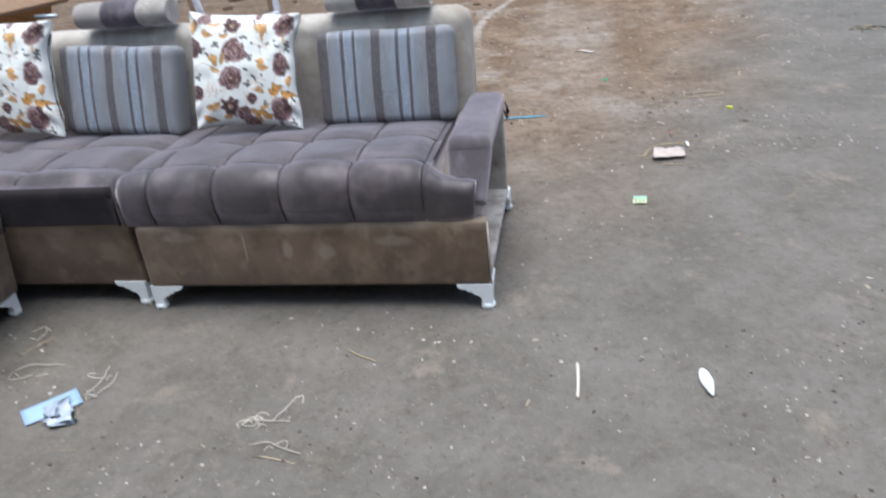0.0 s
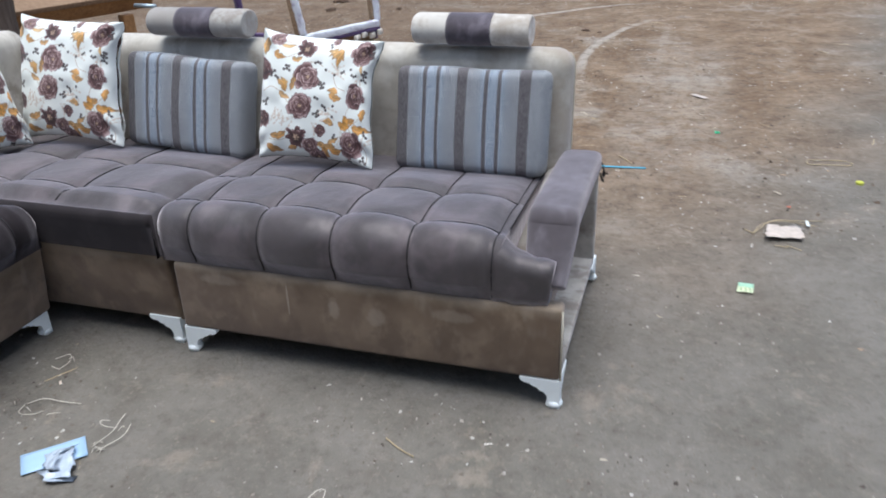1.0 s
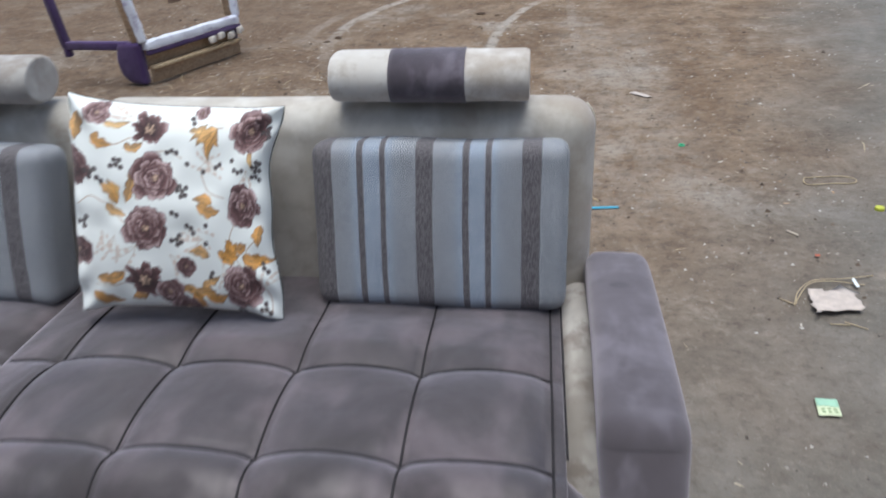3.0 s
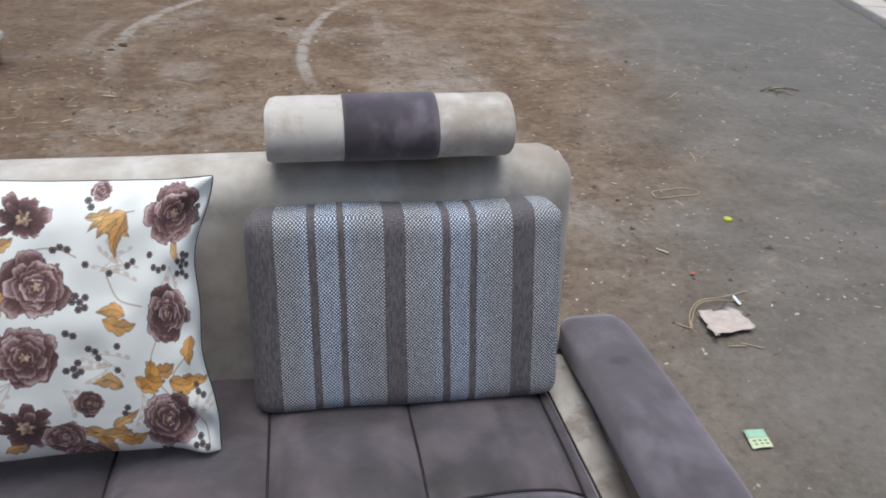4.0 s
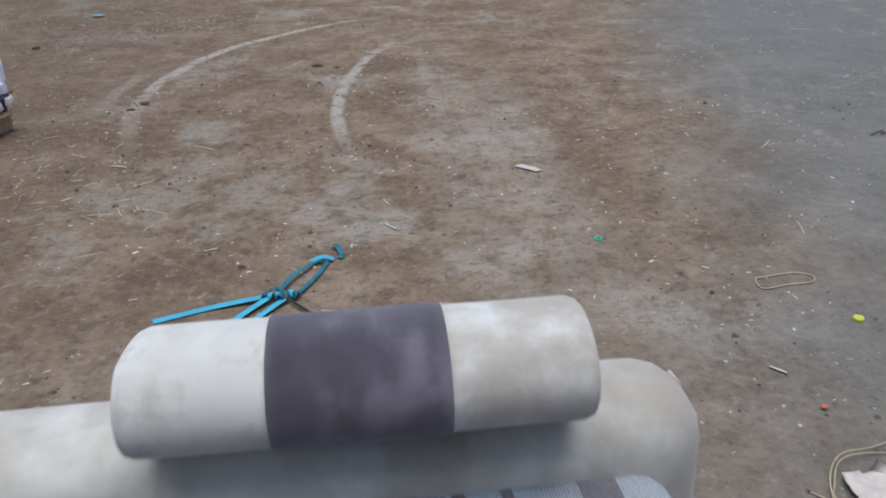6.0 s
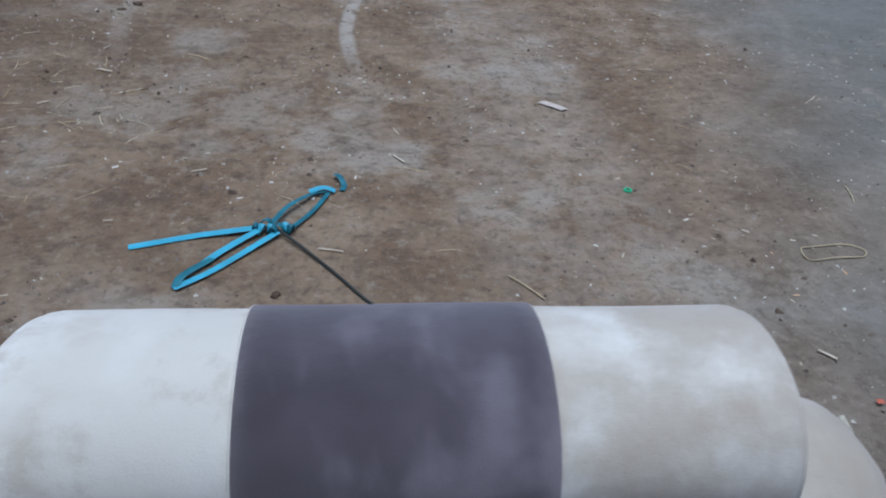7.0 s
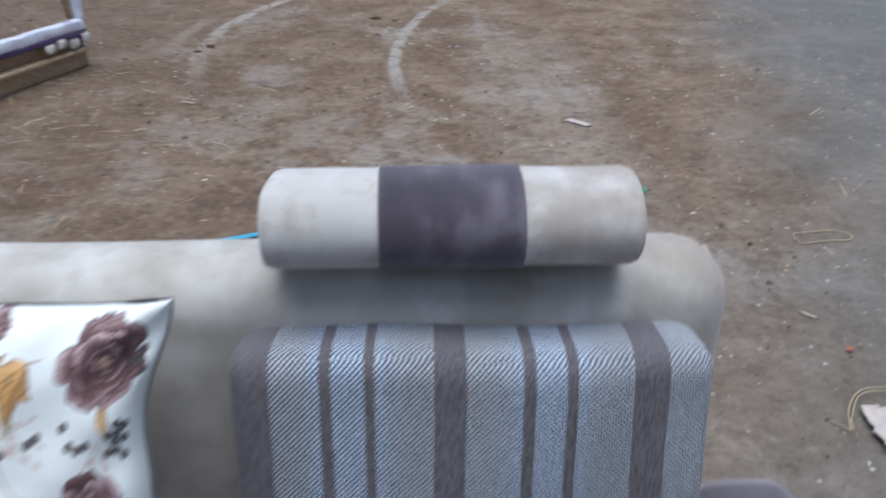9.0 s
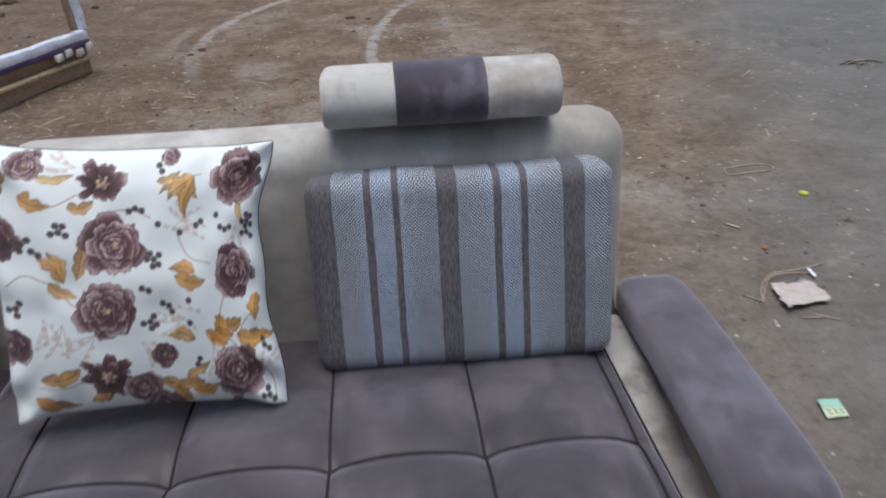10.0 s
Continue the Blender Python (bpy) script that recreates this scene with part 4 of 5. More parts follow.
    for x, y, a, L, w, p in ((0.66, 0.11, 95, 0.10, 0.026, .2), (0.66, 0.11, 150, 0.10, 0.022, .4), (0.66, 0.11, 60, 0.08, 0.020, .1), (0.22, 0.46, 250, 0.10, 0.022, .3), (0.30, 0.44, 290, 0.09, 0.020, .2), (0.78, 0.66, 350, 0.08, 0.022, 0),
                             (0.78, 0.72, 250, 0.09, 0.026, 0), (0.90, 0.69, 20, 0.10, 0.026, 0), (0.70, 0.68, 30, 0.09, 0.024, .1), (0.60, 0.85, 40, 0.10, 0.024, .1), (0.60, 0.85, 330, 0.10, 0.02, .3), (0.68, 0.45, 190, 0.09, 0.022, .1),
                             (0.10, 0.16, 20, 0.10, 0.030, .1), (0.25, 0.21, -20, 0.08, 0.024, .3), (0.16, 0.10, -5, 0.10, 0.014, .6), (0.22, 0.47, 230, 0.11, 0.026, .2),
                             (0.26, 0.46, 275, 0.12, 0.022, .2), (0.17, 0.47, 30, 0.09, 0.02, .4), (0.55, 0.12, -25, 0.09, 0.02, .5), (0.70, 0.10, 140, 0.13, 0.030, .35), (0.70, 0.11, 110, 0.14, 0.024, .2),
                             (0.60, 0.46, 12, 0.11, 0.028, .1), (0.72, 0.72, 300, 0.10, 0.026, 0), (0.74, 0.68, 20, 0.07, 0.024, 0), (0.84, 0.70, 8, 0.12, 0.030, 0), (0.96, 0.56, 100, 0.09, 0.028, 0),
                             (0.65, 0.70, 190, 0.09, 0.022, .3), (0.10, 0.83, -14, 0.13, 0.026, .1), (0.08, 0.90, 22, 0.13, 0.026, 0), (0.50, 0.86, 4, 0.15, 0.026, .2), (0.56, 0.90, 60, 0.08, 0.026, 0),
                             (0.62, 0.93, -20, 0.10, 0.024, 0), (0.44, 0.84, 20, 0.10, 0.022, .3), (0.06, 0.06, 100, 0.12, 0.026, .2), (0.33, 0.92, 170, 0.07, 0.022, 0), (0.90, 0.20, 80, 0.09, 0.014, .5)):
        leaf(x, y, a, L, w, p)
    for x, y, r, rot, k in ((0.395, 0.345, 0.105, 0.3, 0), (0.345, 0.575, 0.105, 1.4, 0), (0.855, 0.465, 0.095, 2.2, 0), (0.875, 0.115, 0.112, 0.9, 0), (0.81, 0.845, 0.114, 3.0, 0),
                            (0.365, 0.115, 0.085, 0.5, 1), (0.325, 0.835, 0.095, 1.9, 1), (0.435, 0.895, 0.070, 0.2, 0), (0.53, 0.755, 0.052, 2.6, 0), (0.02, 0.31, 0.085, 1.1, 0),
                            (0.025, 0.70, 0.075, 0.7, 0), (0.13, 0.055, 0.055, 2.0, 0), (0.50, 0.985, 0.075, 1.2, 0), (0.60, 0.03, 0.035, 0.8, 0)):
        rose(x, y, r, rot, k)
    for x, y, k in ((0.525, 0.40, 6), (0.22, 0.29, 5), (0.475, 0.50, 2), (0.49, 0.625, 5), (0.565, 0.57, 3), (0.645, 0.555, 1), (0.64, 0.64, 1), (0.63, 0.31, 1), (0.72, 0.275, 2), (0.79, 0.255, 1),
                    (0.83, 0.31, 3), (0.945, 0.285, 5), (0.94, 0.33, 4), (0.47, 0.215, 3), (0.55, 0.275, 1), (0.15, 0.37, 2), (0.06, 0.56, 4), (0.10, 0.33, 4), (0.66, 0.785, 2), (0.56, 0.06, 2), (0.95, 0.76, 3),
                    (0.80, 0.985, 2), (0.93, 0.96, 4), (0.96, 0.12, 4)):
        berry(x, y, k)
    return col


_a = np.sin(np.linspace(-1, 1, 500) * math.pi / 2 * 0.92) / math.sin(math.pi / 2 * 0.92)
PRINT = paint_floral(*[(1 + q) / 2 for q in np.meshgrid(_a, -_a, indexing="ij")])


def pillow_mesh(w=0.376, h=0.380, t=0.070, n=500, step=1):
    """A square throw pillow with pinched corners; front and back sheets sewn at the rim; printed on the front and back."""
    u = np.sin(np.linspace(-1, 1, n) * math.pi / 2 * 0.92) / math.sin(math.pi / 2 * 0.92)
    A, B = np.meshgrid(u, u, indexing="ij")
    X = A * w / 2 * (1 - np.where(A > 0, 0.115, 0.040) * (1 - np.where(A > 0, B - 0.2 * (1 - B ** 2), B) ** 2) ** 1.5 * np.abs(A))
    X = X + 0.009 * np.clip(-A, 0, 1) ** 2 * np.clip(-B, 0, 1) ** 2 + 0.003 * np.sin(8 * B + 1) * np.clip(A, 0, 1) ** 4
    Z = B * h / 2 * (1 - 0.055 * (1 - A ** 2) ** 1.5 * np.abs(B))
    Z = Z - 0.013 * np.clip(A, 0, 1) ** 2 * np.clip(B, 0, 1) ** 2
    ear = np.clip((np.abs(A) + np.abs(B) - 1.6) / 0.4, 0, 1) ** 2
    X, Z = X * (1 + 0.022 * ear), Z * (1 + 0.045 * ear)
    prof = np.clip((1 - A ** 2) * (1 - B ** 2), 0, 1)
    Y = -t * prof ** 0.33
    fold = np.exp(-((1 - np.abs(A)) ** 2 + (1 - np.abs(B)) ** 2) / 0.10)
    Y = Y * (1 + 0.05 * value_noise(A + 5, B, 0.45)) + 0.010 * fold * np.sin(14 * (np.abs(A) - np.abs(B)))
    ear = np.clip(np.abs(A) + np.abs(B) - 1.55, 0, 1)
    Y = Y - 0.05 * ear * np.clip(1 - np.maximum(np.abs(A), np.abs(B)), 0, 1) ** 0.5
    Y = Y + 0.005 * np.exp(-((1 - np.abs(A)) / 0.16) ** 2) * np.sin(B * 17 + 3 * A) * np.clip((1 - np.abs(A)) * 8, 0, 1)
    Y = Y + 0.004 * np.exp(-((1 - np.abs(B)) / 0.16) ** 2) * np.sin(A * 19 + 2 * B) * np.clip((1 - np.abs(B)) * 8, 0, 1)
    Y = Y + 0.0035 * value_noise(A * 1.0, B * 1.0 + 7, 0.22) * (prof ** 0.3)
    front = np.stack([X, Y, Z], -1)
    back = np.stack([X, -Y * 0.8 + 0.001, Z], -1)
    P = np.concatenate([front.reshape(-1, 3), back[::4, ::4].reshape(-1, 3)])
    idx = np.arange(n * n).reshape(n, n)
    q = np.stack([idx[:-1, :-1], idx[1:, :-1], idx[1:, 1:], idx[:-1, 1:]], -1).reshape(-1, 4)
    m = len(range(0, n, 4))
    jdx = n * n + np.arange(m * m).reshape(m, m)
    p = np.stack([jdx[:-1, :-1], jdx[:-1, 1:], jdx[1:, 1:], jdx[1:, :-1]], -1).reshape(-1, 4)
    me = bpy.data.meshes.new("cover")
    me.from_pydata(P.tolist(), [], q.tolist() + p.tolist())
    me.shade_smooth()
    c = PRINT[::step, ::step]
    rgba = np.ones((len(P), 4), np.float32)
    rgba[:n * n, :3] = c.reshape(-1, 3)
    rgba[n * n:, :3] = c[::4, ::4].reshape(-1, 3)
    att = me.color_attributes.new("print", "FLOAT_COLOR", "POINT")
    att.data.foreach_set("color", rgba.ravel())
    me.materials.append(FLORAL)
    rim = []
    for k in range(0, 4 * n, 6):
        s, i = divmod(k, n)
        i, j = ((i, 0), (n - 1, i), (n - 1 - i, n - 1), (0, n - 1 - i))[s]
        rim.append((X[i, j], 0.0015, Z[i, j]))
    return me, rim


PILLOW, RIM = pillow_mesh(n=500)
PILLOW_FAR = pillow_mesh(0.408, 0.404, 0.074, n=250, step=2)[0]
CORD_MESH = mesh_of(tube(RIM, 0.0011, 5, True), "seam_cord")
CORD_MESH.materials.append(CORD)
CORD_FAR = mesh_of(tube([Vector(p) * (0.404 / 0.380) for p in RIM], 0.0009, 5, True), "seam_cord")
CORD_FAR.materials.append(CORD)


def throw_pillow(m, label, mesh, cord):
    ob = part("throw_pillow", mesh, None, None, at=m)
    tagged(ob, label, "pillow", "floral throw pillows")
    c = new("seam_cord", cord)
    c.parent = ob


throw_pillow(pose(-0.846, 2.906, 0.660, -18.9, 3, 3.0), "white throw pillow with brown roses, leaning on the sofa back", PILLOW, CORD_MESH)
throw_pillow(pose(-1.777, 2.930, 0.672, -16, 0.5, -1.6), "white throw pillow with brown roses in the sofa corner", PILLOW_FAR, CORD_FAR)
throw_pillow(pose(-2.030, 2.650, 0.672, -12, 0, 70), "white throw pillow with brown roses against the side back", PILLOW_FAR, CORD_FAR)


def striped_cushion_mesh(w=0.470, t=0.095, h=0.312):
    bm = slab(w, t, h, 0.026, 0.22, 36, 26)
    for v in bm.verts:
        c = v.co
        c.z += 0.004 * float(value_noise(c.x + 2, c.y, 0.12)) * (1 if c.z > 0 else 0.3)
        c.y += 0.003 * float(value_noise(c.x, c.z + 4, 0.1))
    me = mesh_of(bm, "cover")
    me.materials.append(STRIPES)
    return me


STRIPED = striped_cushion_mesh()
for m, label in ((pose(-0.382, 2.994, 0.592, -12.5, -0.4, -2), "oblong cushion woven in blue, grey and taupe stripes, beside the armrest"),
                 (pose(-1.360, 2.985, 0.594, -12, 2.4, -4), "oblong cushion woven in blue, grey and taupe stripes, under a headrest")):
    tagged(part("lumbar_cushion", STRIPED, None, None, at=m), label, "cushion", "striped cushions")


# ---------- unfinished frame behind the sofa ----------
def chair_frame():
    s = thing("chair_frame", (-2.45, 6.15, 0), "unfinished purple chair frame of raw timber wrapped in white film", "chair frame")
    A, B, C = Vector((-2.39, 5.86, 0)), Vector((-2.09, 6.53, 0)), Vector((-2.90, 5.95, 0))
    up = lambda p, z: Vector((p.x, p.y, z))

    def bar(name, p, q, w, h, mat, label="", r=0.006):
        d = q - p
        bm = rbox(-w / 2, w / 2, 0, d.length, -h / 2, h / 2, r, 2)
        if mat is FILM:
            bmesh.ops.subdivide_edges(bm, edges=[e for e in bm.edges if abs(e.verts[0].co.y - e.verts[1].co.y) > 0.1], cuts=24)
            for v in bm.verts:
                v.co += Vector((noise.noise(v.co * 22), 0, noise.noise(v.co * 22 + Vector((7, 0, 0))))) * 0.007
        m = Matrix.Translation(p) @ d.to_track_quat("Y", "Z").to_matrix().to_4x4()
        bmesh.ops.transform(bm, matrix=m, verts=bm.verts)
        return part(name, bm, mat, s, label)

    # front foot: a broad purple panel that narrows downwards
    d = (C - A).normalized()
    bm = rbox(0, 0.17, -0.03, 0.03, 0.0, 0.235, 0.02, 3)
    bmesh.ops.subdivide_edges(bm, edges=[e for e in bm.edges if abs(e.verts[0].co.z - e.verts[1].co.z) > 0.1], cuts=12)
    for v in bm.verts:
        k = v.co.z / 0.235
        v.co.x = v.co.x * float(np.interp(k, [0, 0.08, 0.25, 0.55, 1], [0.38, 0.66, 0.92, 1.0, 0.84])) + 0.015
    m = Matrix.Translation(A) @ Matrix(((d.x, -d.y, 0, 0), (d.y, d.x, 0, 0), (0, 0, 1, 0), (0, 0, 0, 1)))
    bmesh.ops.transform(bm, matrix=m, verts=bm.verts)
    part("front_foot", bm, PURPLE, s, "purple upholstered foot panel")
    bar("side_beam", up(A, 0.215), up(B, 0.215), 0.05, 0.05, FILM, "side beam wrapped in white film")
    bar("beam_skirt", up(A, 0.178) + Vector((0.012, 0, 0)), up(B, 0.178) + Vector((0.012, 0, 0)), 0.03, 0.03, PURPLE)
    bar("lower_rail", up(A, 0.088) + Vector((0.012, 0.02, 0)), up(B, 0.088), 0.045, 0.018, YELLOW_WOOD, "raw timber lower rail", 0.003)
    bar("lower_board", up(A, 0.040) + Vector((0.002, 0.03, 0)), up(B, 0.040) + Vector((-0.008, 0, 0)), 0.018, 0.074, RAW_WOOD, "", 0.003)
    bar("inner_panel", up(A, 0.13) + Vector((-0.03, 0.03, 0)), up(B, 0.12) + Vector((-0.03, 0, 0)), 0.012, 0.11, RAW_WOOD)
    bar("front_rail", up(A + d * 0.10, 0.215), up(C, 0.205), 0.045, 0.045, PURPLE)
    for p, lean in ((A, (-0.10, 0.0)), (B, (-0.05, 0.02))):
        q = p + Vector((lean[0], lean[1], 0))
        bar("post", up(p, 0.235) + Vector((-0.045, 0.02, 0)), up(q, 0.80) + Vector((-0.04, 0.02, 0)), 0.045, 0.045, RAW_WOOD, "raw timber post")
        bar("wrapped_edge", up(p, 0.235), up(q, 0.80), 0.030, 0.05, FILM, "post edge wrapped in white film")
    bar("post", up(C, 0.19), up(C, 0.80) + Vector((-0.12, 0.05, 0)), 0.045, 0.045, PURPLE, "purple upholstered post")
    bar("top_rail", up(A, 0.82) + Vector((-0.10, 0, 0)), up(B, 0.82) + Vector((-0.05, 0.02, 0)), 0.05, 0.05, FILM)
    bar("rear_foot", up(B, -0.005) - Vector((0.03, 0, 0)), up(B, 0.2) - Vector((0.03, 0, 0)), 0.035, 0.04, PURPLE)
    bar("side_foot", up(C, 0.14), up(C, 0.19), 0.04, 0.04, PURPLE)
    for i in range(4):
        p = A.lerp(B, 0.66 + 0.11 * i)
        bm = rbox(-0.012, 0.012, -0.034, 0.034, -0.022, 0.018, 0.006, 2)
        bmesh.ops.subdivide_edges(bm, edges=bm.edges, cuts=1)
        for v in bm.verts:
            v.co = v.co * (1 + 0.45 * noise.noise(v.co * 38 + Vector((i * 3.1, 0, 0)))) + up(p, 0.148 + 0.010 * math.sin(i * 2.3)) + Vector((0.022, -0.004, 0))
        part("foam_scrap", bm, CHIP, s)


chair_frame()


# ---------- boards, post and stub at the back ----------
def board_bench():
    s = thing("board_bench", (-4.2, 5.6, 0), "low sloping timber bench loaded with pale planed boards", "workbench")
    tip, corner = Vector((-3.22, 5.58, 0.6)), Vector((-3.57, 4.64, 0.6))
    d = (tip - corner).normalized()
    n = Vector((-d.y, d.x, 0))
    M = Matrix.Translation(tip) @ Matrix(((n.x, -d.x, 0, 0), (n.y, -d.y, 0, 0), (0, 0, 1, 0), (0, 0, 0, 1)))
    TILT = pose(0, 0, 0, 0, -20, 0)
    x = 0.0
    for i, w in enumerate((0.42, 0.10, 0.42, 0.10, 0.42, 0.10, 0.40)):
        bm = rbox(x, x + w, -0.05 * (i % 3), 1.9, -0.045 + 0.004 * i, -0.012 + 0.012 * (i % 2), 0.004, 2)
        bmesh.ops.transform(bm, matrix=M @ TILT, verts=bm.verts)
        part("board", bm, BOARD, s)
        x += w + (0.05 if i % 2 else 0.008)
    for a, b, c, e, z0, z1, nm in ((0.02, 0.07, 0.12, 1.9, -0.14, -0.046, "side_rail"), (1.9, 1.95, 0.12, 1.9, -0.14, -0.046, "side_rail"), (0.07, 1.9, 0.30, 0.36, -0.13, -0.048, "cross_rail"),
                                   (0.02, 0.09, 0.30, 0.38, -0.6, -0.141, "leg"), (1.87, 1.94, 0.30, 0.38, -0.6, -0.141, "leg"), (0.02, 0.09, 1.7, 1.78, -0.6, -0.141, "leg"), (1.87, 1.94, 1.7, 1.78, -0.6, -0.141, "leg")):
        far = a > 1
        if nm == "leg" and far:
            z1 += 0.60
        bm = rbox(a, b, c, e, z0, z1, 0.005, 2)
        bmesh.ops.transform(bm, matrix=M if nm == "leg" else M @ TILT, verts=bm.verts)
        part(nm, bm, BOARD_DARK, s)


board_bench()


def flat_piece(name, box, mat, label, category):
    ob = new(name, mesh_of(rbox(*box, 0.006, 2), name))
    ob.data.materials.append(mat)
    tagged(ob, label, category)


flat_piece("upright_board", (-4.20, -3.88, 4.90, 4.925, -0.01, 1.75), plain("pale_board", (0.55, 0.60, 0.52), 0.12, 8), "pale greenish board standing upright behind the post", "board")
flat_piece("timber_prop", (-3.75, -3.66, 4.43, 4.50, -0.01, 1.3), BOARD_DARK, "orange-brown timber standing beside the post", "timber")
_pipe = new("metal_pipe", mesh_of(tube([(-3.30, 5.28, 0.52), (-3.13, 5.26, 0.52)], 0.014, 10), "metal_pipe"))
_pipe.data.materials.append(plain("bluish_metal", (0.42, 0.50, 0.55), 0.15, 30, 0.4, 0.5, 0.6))
_pipe.parent = bpy.data.objects["board_bench"]
_pipe.matrix_parent_inverse = placed(_pipe.parent).inverted()


def round_post(name, path, r, label, mat):
    bm = tube(smooth_path(path, 6), r, 14)
    for v in bm.verts:
        v.co += Vector((1, 1, 0)) * 0.012 * noise.noise(v.co * 6)
    ob = new(name, mesh_of(bm, name))
    ob.data.materials.append(mat)
    tagged(ob, label, "post")


round_post("timber_post", [(-3.36, 4.22, -0.01), (-3.37, 4.25, 0.6), (-3.35, 4.3, 1.3), (-3.38, 4.32, 2.2)], 0.075, "weathered grey-brown timber post beside the boards", BARK)
round_post("short_post", [(-5.6, 9.75, -0.01), (-5.58, 9.75, 0.5), (-5.62, 9.78, 1.2)], 0.06, "pale rough timber post in the yard", RAW_WOOD)


# ---------- litter on the ground ----------
def gz(x, y):
    return float(ground_z(np.array(x), np.array(y)))


def litter(name, bm, mat, label, category, group="", smooth=True):
    ob = new(name, mesh_of(bm, name, smooth))
    ob.data.materials.append(mat)
    return tagged(ob, label, category, group)


def sheet(corners, n=10, lift=0.004, crumple=0.004, thick=0.0012, seed=0, ragged=0.0):
    """A thin crumpled sheet between four corners on the ground."""
    c = [Vector((*p, 0)) for p in corners]
    bm = bmesh.new()
    g = []
    for i in range(n + 1):
        row = []
        for j in range(n + 1):
            u, v = i / n, j / n
            p = c[0].lerp(c[1], u).lerp(c[3].lerp(c[2], u), v)
            if ragged and (i in (0, n) or j in (0, n)):
                p += Vector((noise.noise(p * 40 + Vector((seed, 0, 0))), noise.noise(p * 40 + Vector((0, seed, 5))), 0)) * ragged
            z = gz(p.x, p.y) + lift + crumple * (1 + noise.noise(p * 28 + Vector((seed, seed, 0))))
            row.append(bm.verts.new((p.x, p.y, z)))
        g.append(row)
    fs = [bm.faces.new((g[i][j], g[i + 1][j], g[i + 1][j + 1], g[i][j + 1])) for i in range(n) for j in range(n)]
    bmesh.ops.recalc_face_normals(bm, faces=bm.faces)
    bmesh.ops.solidify(bm, geom=fs, thickness=thick)
    return bm


# pale blue plate with a scrap of film across it
plate = litter("metal_plate", sheet([(-1.206, 1.842), (-1.098, 1.948), (-1.152, 2.004), (-1.262, 1.900)], 6, 0.004, 0.0005, 0.002), BLUE_PLATE, "pale blue metal plate with plastic film on the ground", "plate")
part("film_scrap", sheet([(-1.13, 1.832), (-1.078, 1.868), (-1.150, 1.965), (-1.195, 1.925)], 24, 0.006, 0.009, 0.0006, 3, 0.022), CLEAR, plate, "milky crumpled plastic film")

# shell-shaped white scrap
bm = bmesh.new()
bmesh.ops.create_uvsphere(bm, u_segments=16, v_segments=10, radius=1)
for v in bm.verts:
    t = v.co.y
    v.co = Vector((0.017 * v.co.x * (1 - 0.55 * max(0, -t)), 0.058 * t, 0.009 + 0.009 * v.co.z))
bmesh.ops.transform(bm, matrix=pose(0.575, 2.08, gz(0.575, 2.08), 0, 0, 6), verts=bm.verts)
litter("white_scrap", bm, WHITE, "white leaf-shaped plastic scrap on the ground", "scrap")


def stick(name, pts, r, mat, label, cat="stick"):
    litter(name, tube(smooth_path([(x, y, gz(x, y) + z) for x, y, z in pts], 4), r, 6), mat, label, cat)


stick("wood_stick", [(0.25, 2.005, 0.005), (0.252, 2.07, 0.006), (0.25, 2.14, 0.006)], 0.0048, CHIP, "short pale split stick on the ground")
stick("straw_stalk", [(0.027, 4.34, 0.005), (-0.01, 4.395, 0.006), (-0.046, 4.441, 0.006)], 0.0022, STRAW, "single dry straw stalk on the ground", "straw")
stick("wood_stick", [(-0.393, 2.18, 0.004), (-0.35, 2.155, 0.004), (-0.306, 2.137, 0.004)], 0.0018, STRAW, "thin pale stick on the ground")
for k, pts in enumerate(([(-0.609, 1.866, .004), (-0.585, 1.895, .012), (-0.555, 1.893, .016), (-0.565, 1.868, .010), (-0.60, 1.872, .006), (-0.58, 1.885, .012), (-0.53, 1.89, .008), (-0.479, 1.894, .004)],
                         [(-0.53, 1.89, .004), (-0.50, 1.94, .012), (-0.485, 1.975, .014), (-0.470, 1.985, .008), (-0.466, 1.96, .004)],
                         [(-0.555, 1.80, .004), (-0.51, 1.808, .010), (-0.478, 1.797, .006), (-0.45, 1.782, .010), (-0.411, 1.775, .004)],
                         [(-1.395, 2.071, .004), (-1.36, 2.095, .010), (-1.30, 2.10, .008), (-1.25, 2.108, .004)],
                         [(-1.40, 2.07, .004), (-1.385, 2.03, .010), (-1.345, 2.035, .010), (-1.33, 2.06, .004)],
                         [(-1.455, 2.252, .004), (-1.42, 2.275, .012), (-1.40, 2.25, .010), (-1.405, 2.215, .004)],
                         [(-1.11, 1.975, .004), (-1.085, 2.03, .014), (-1.095, 2.07, .010), (-1.10, 2.10, .006)],
                         [(-1.09, 1.965, .004), (-1.05, 2.02, .012), (-1.06, 2.07, .008)])):
    stick("wood_shaving", pts, 0.0010, CHIP, "curled pale wood shaving on the ground", "shaving")

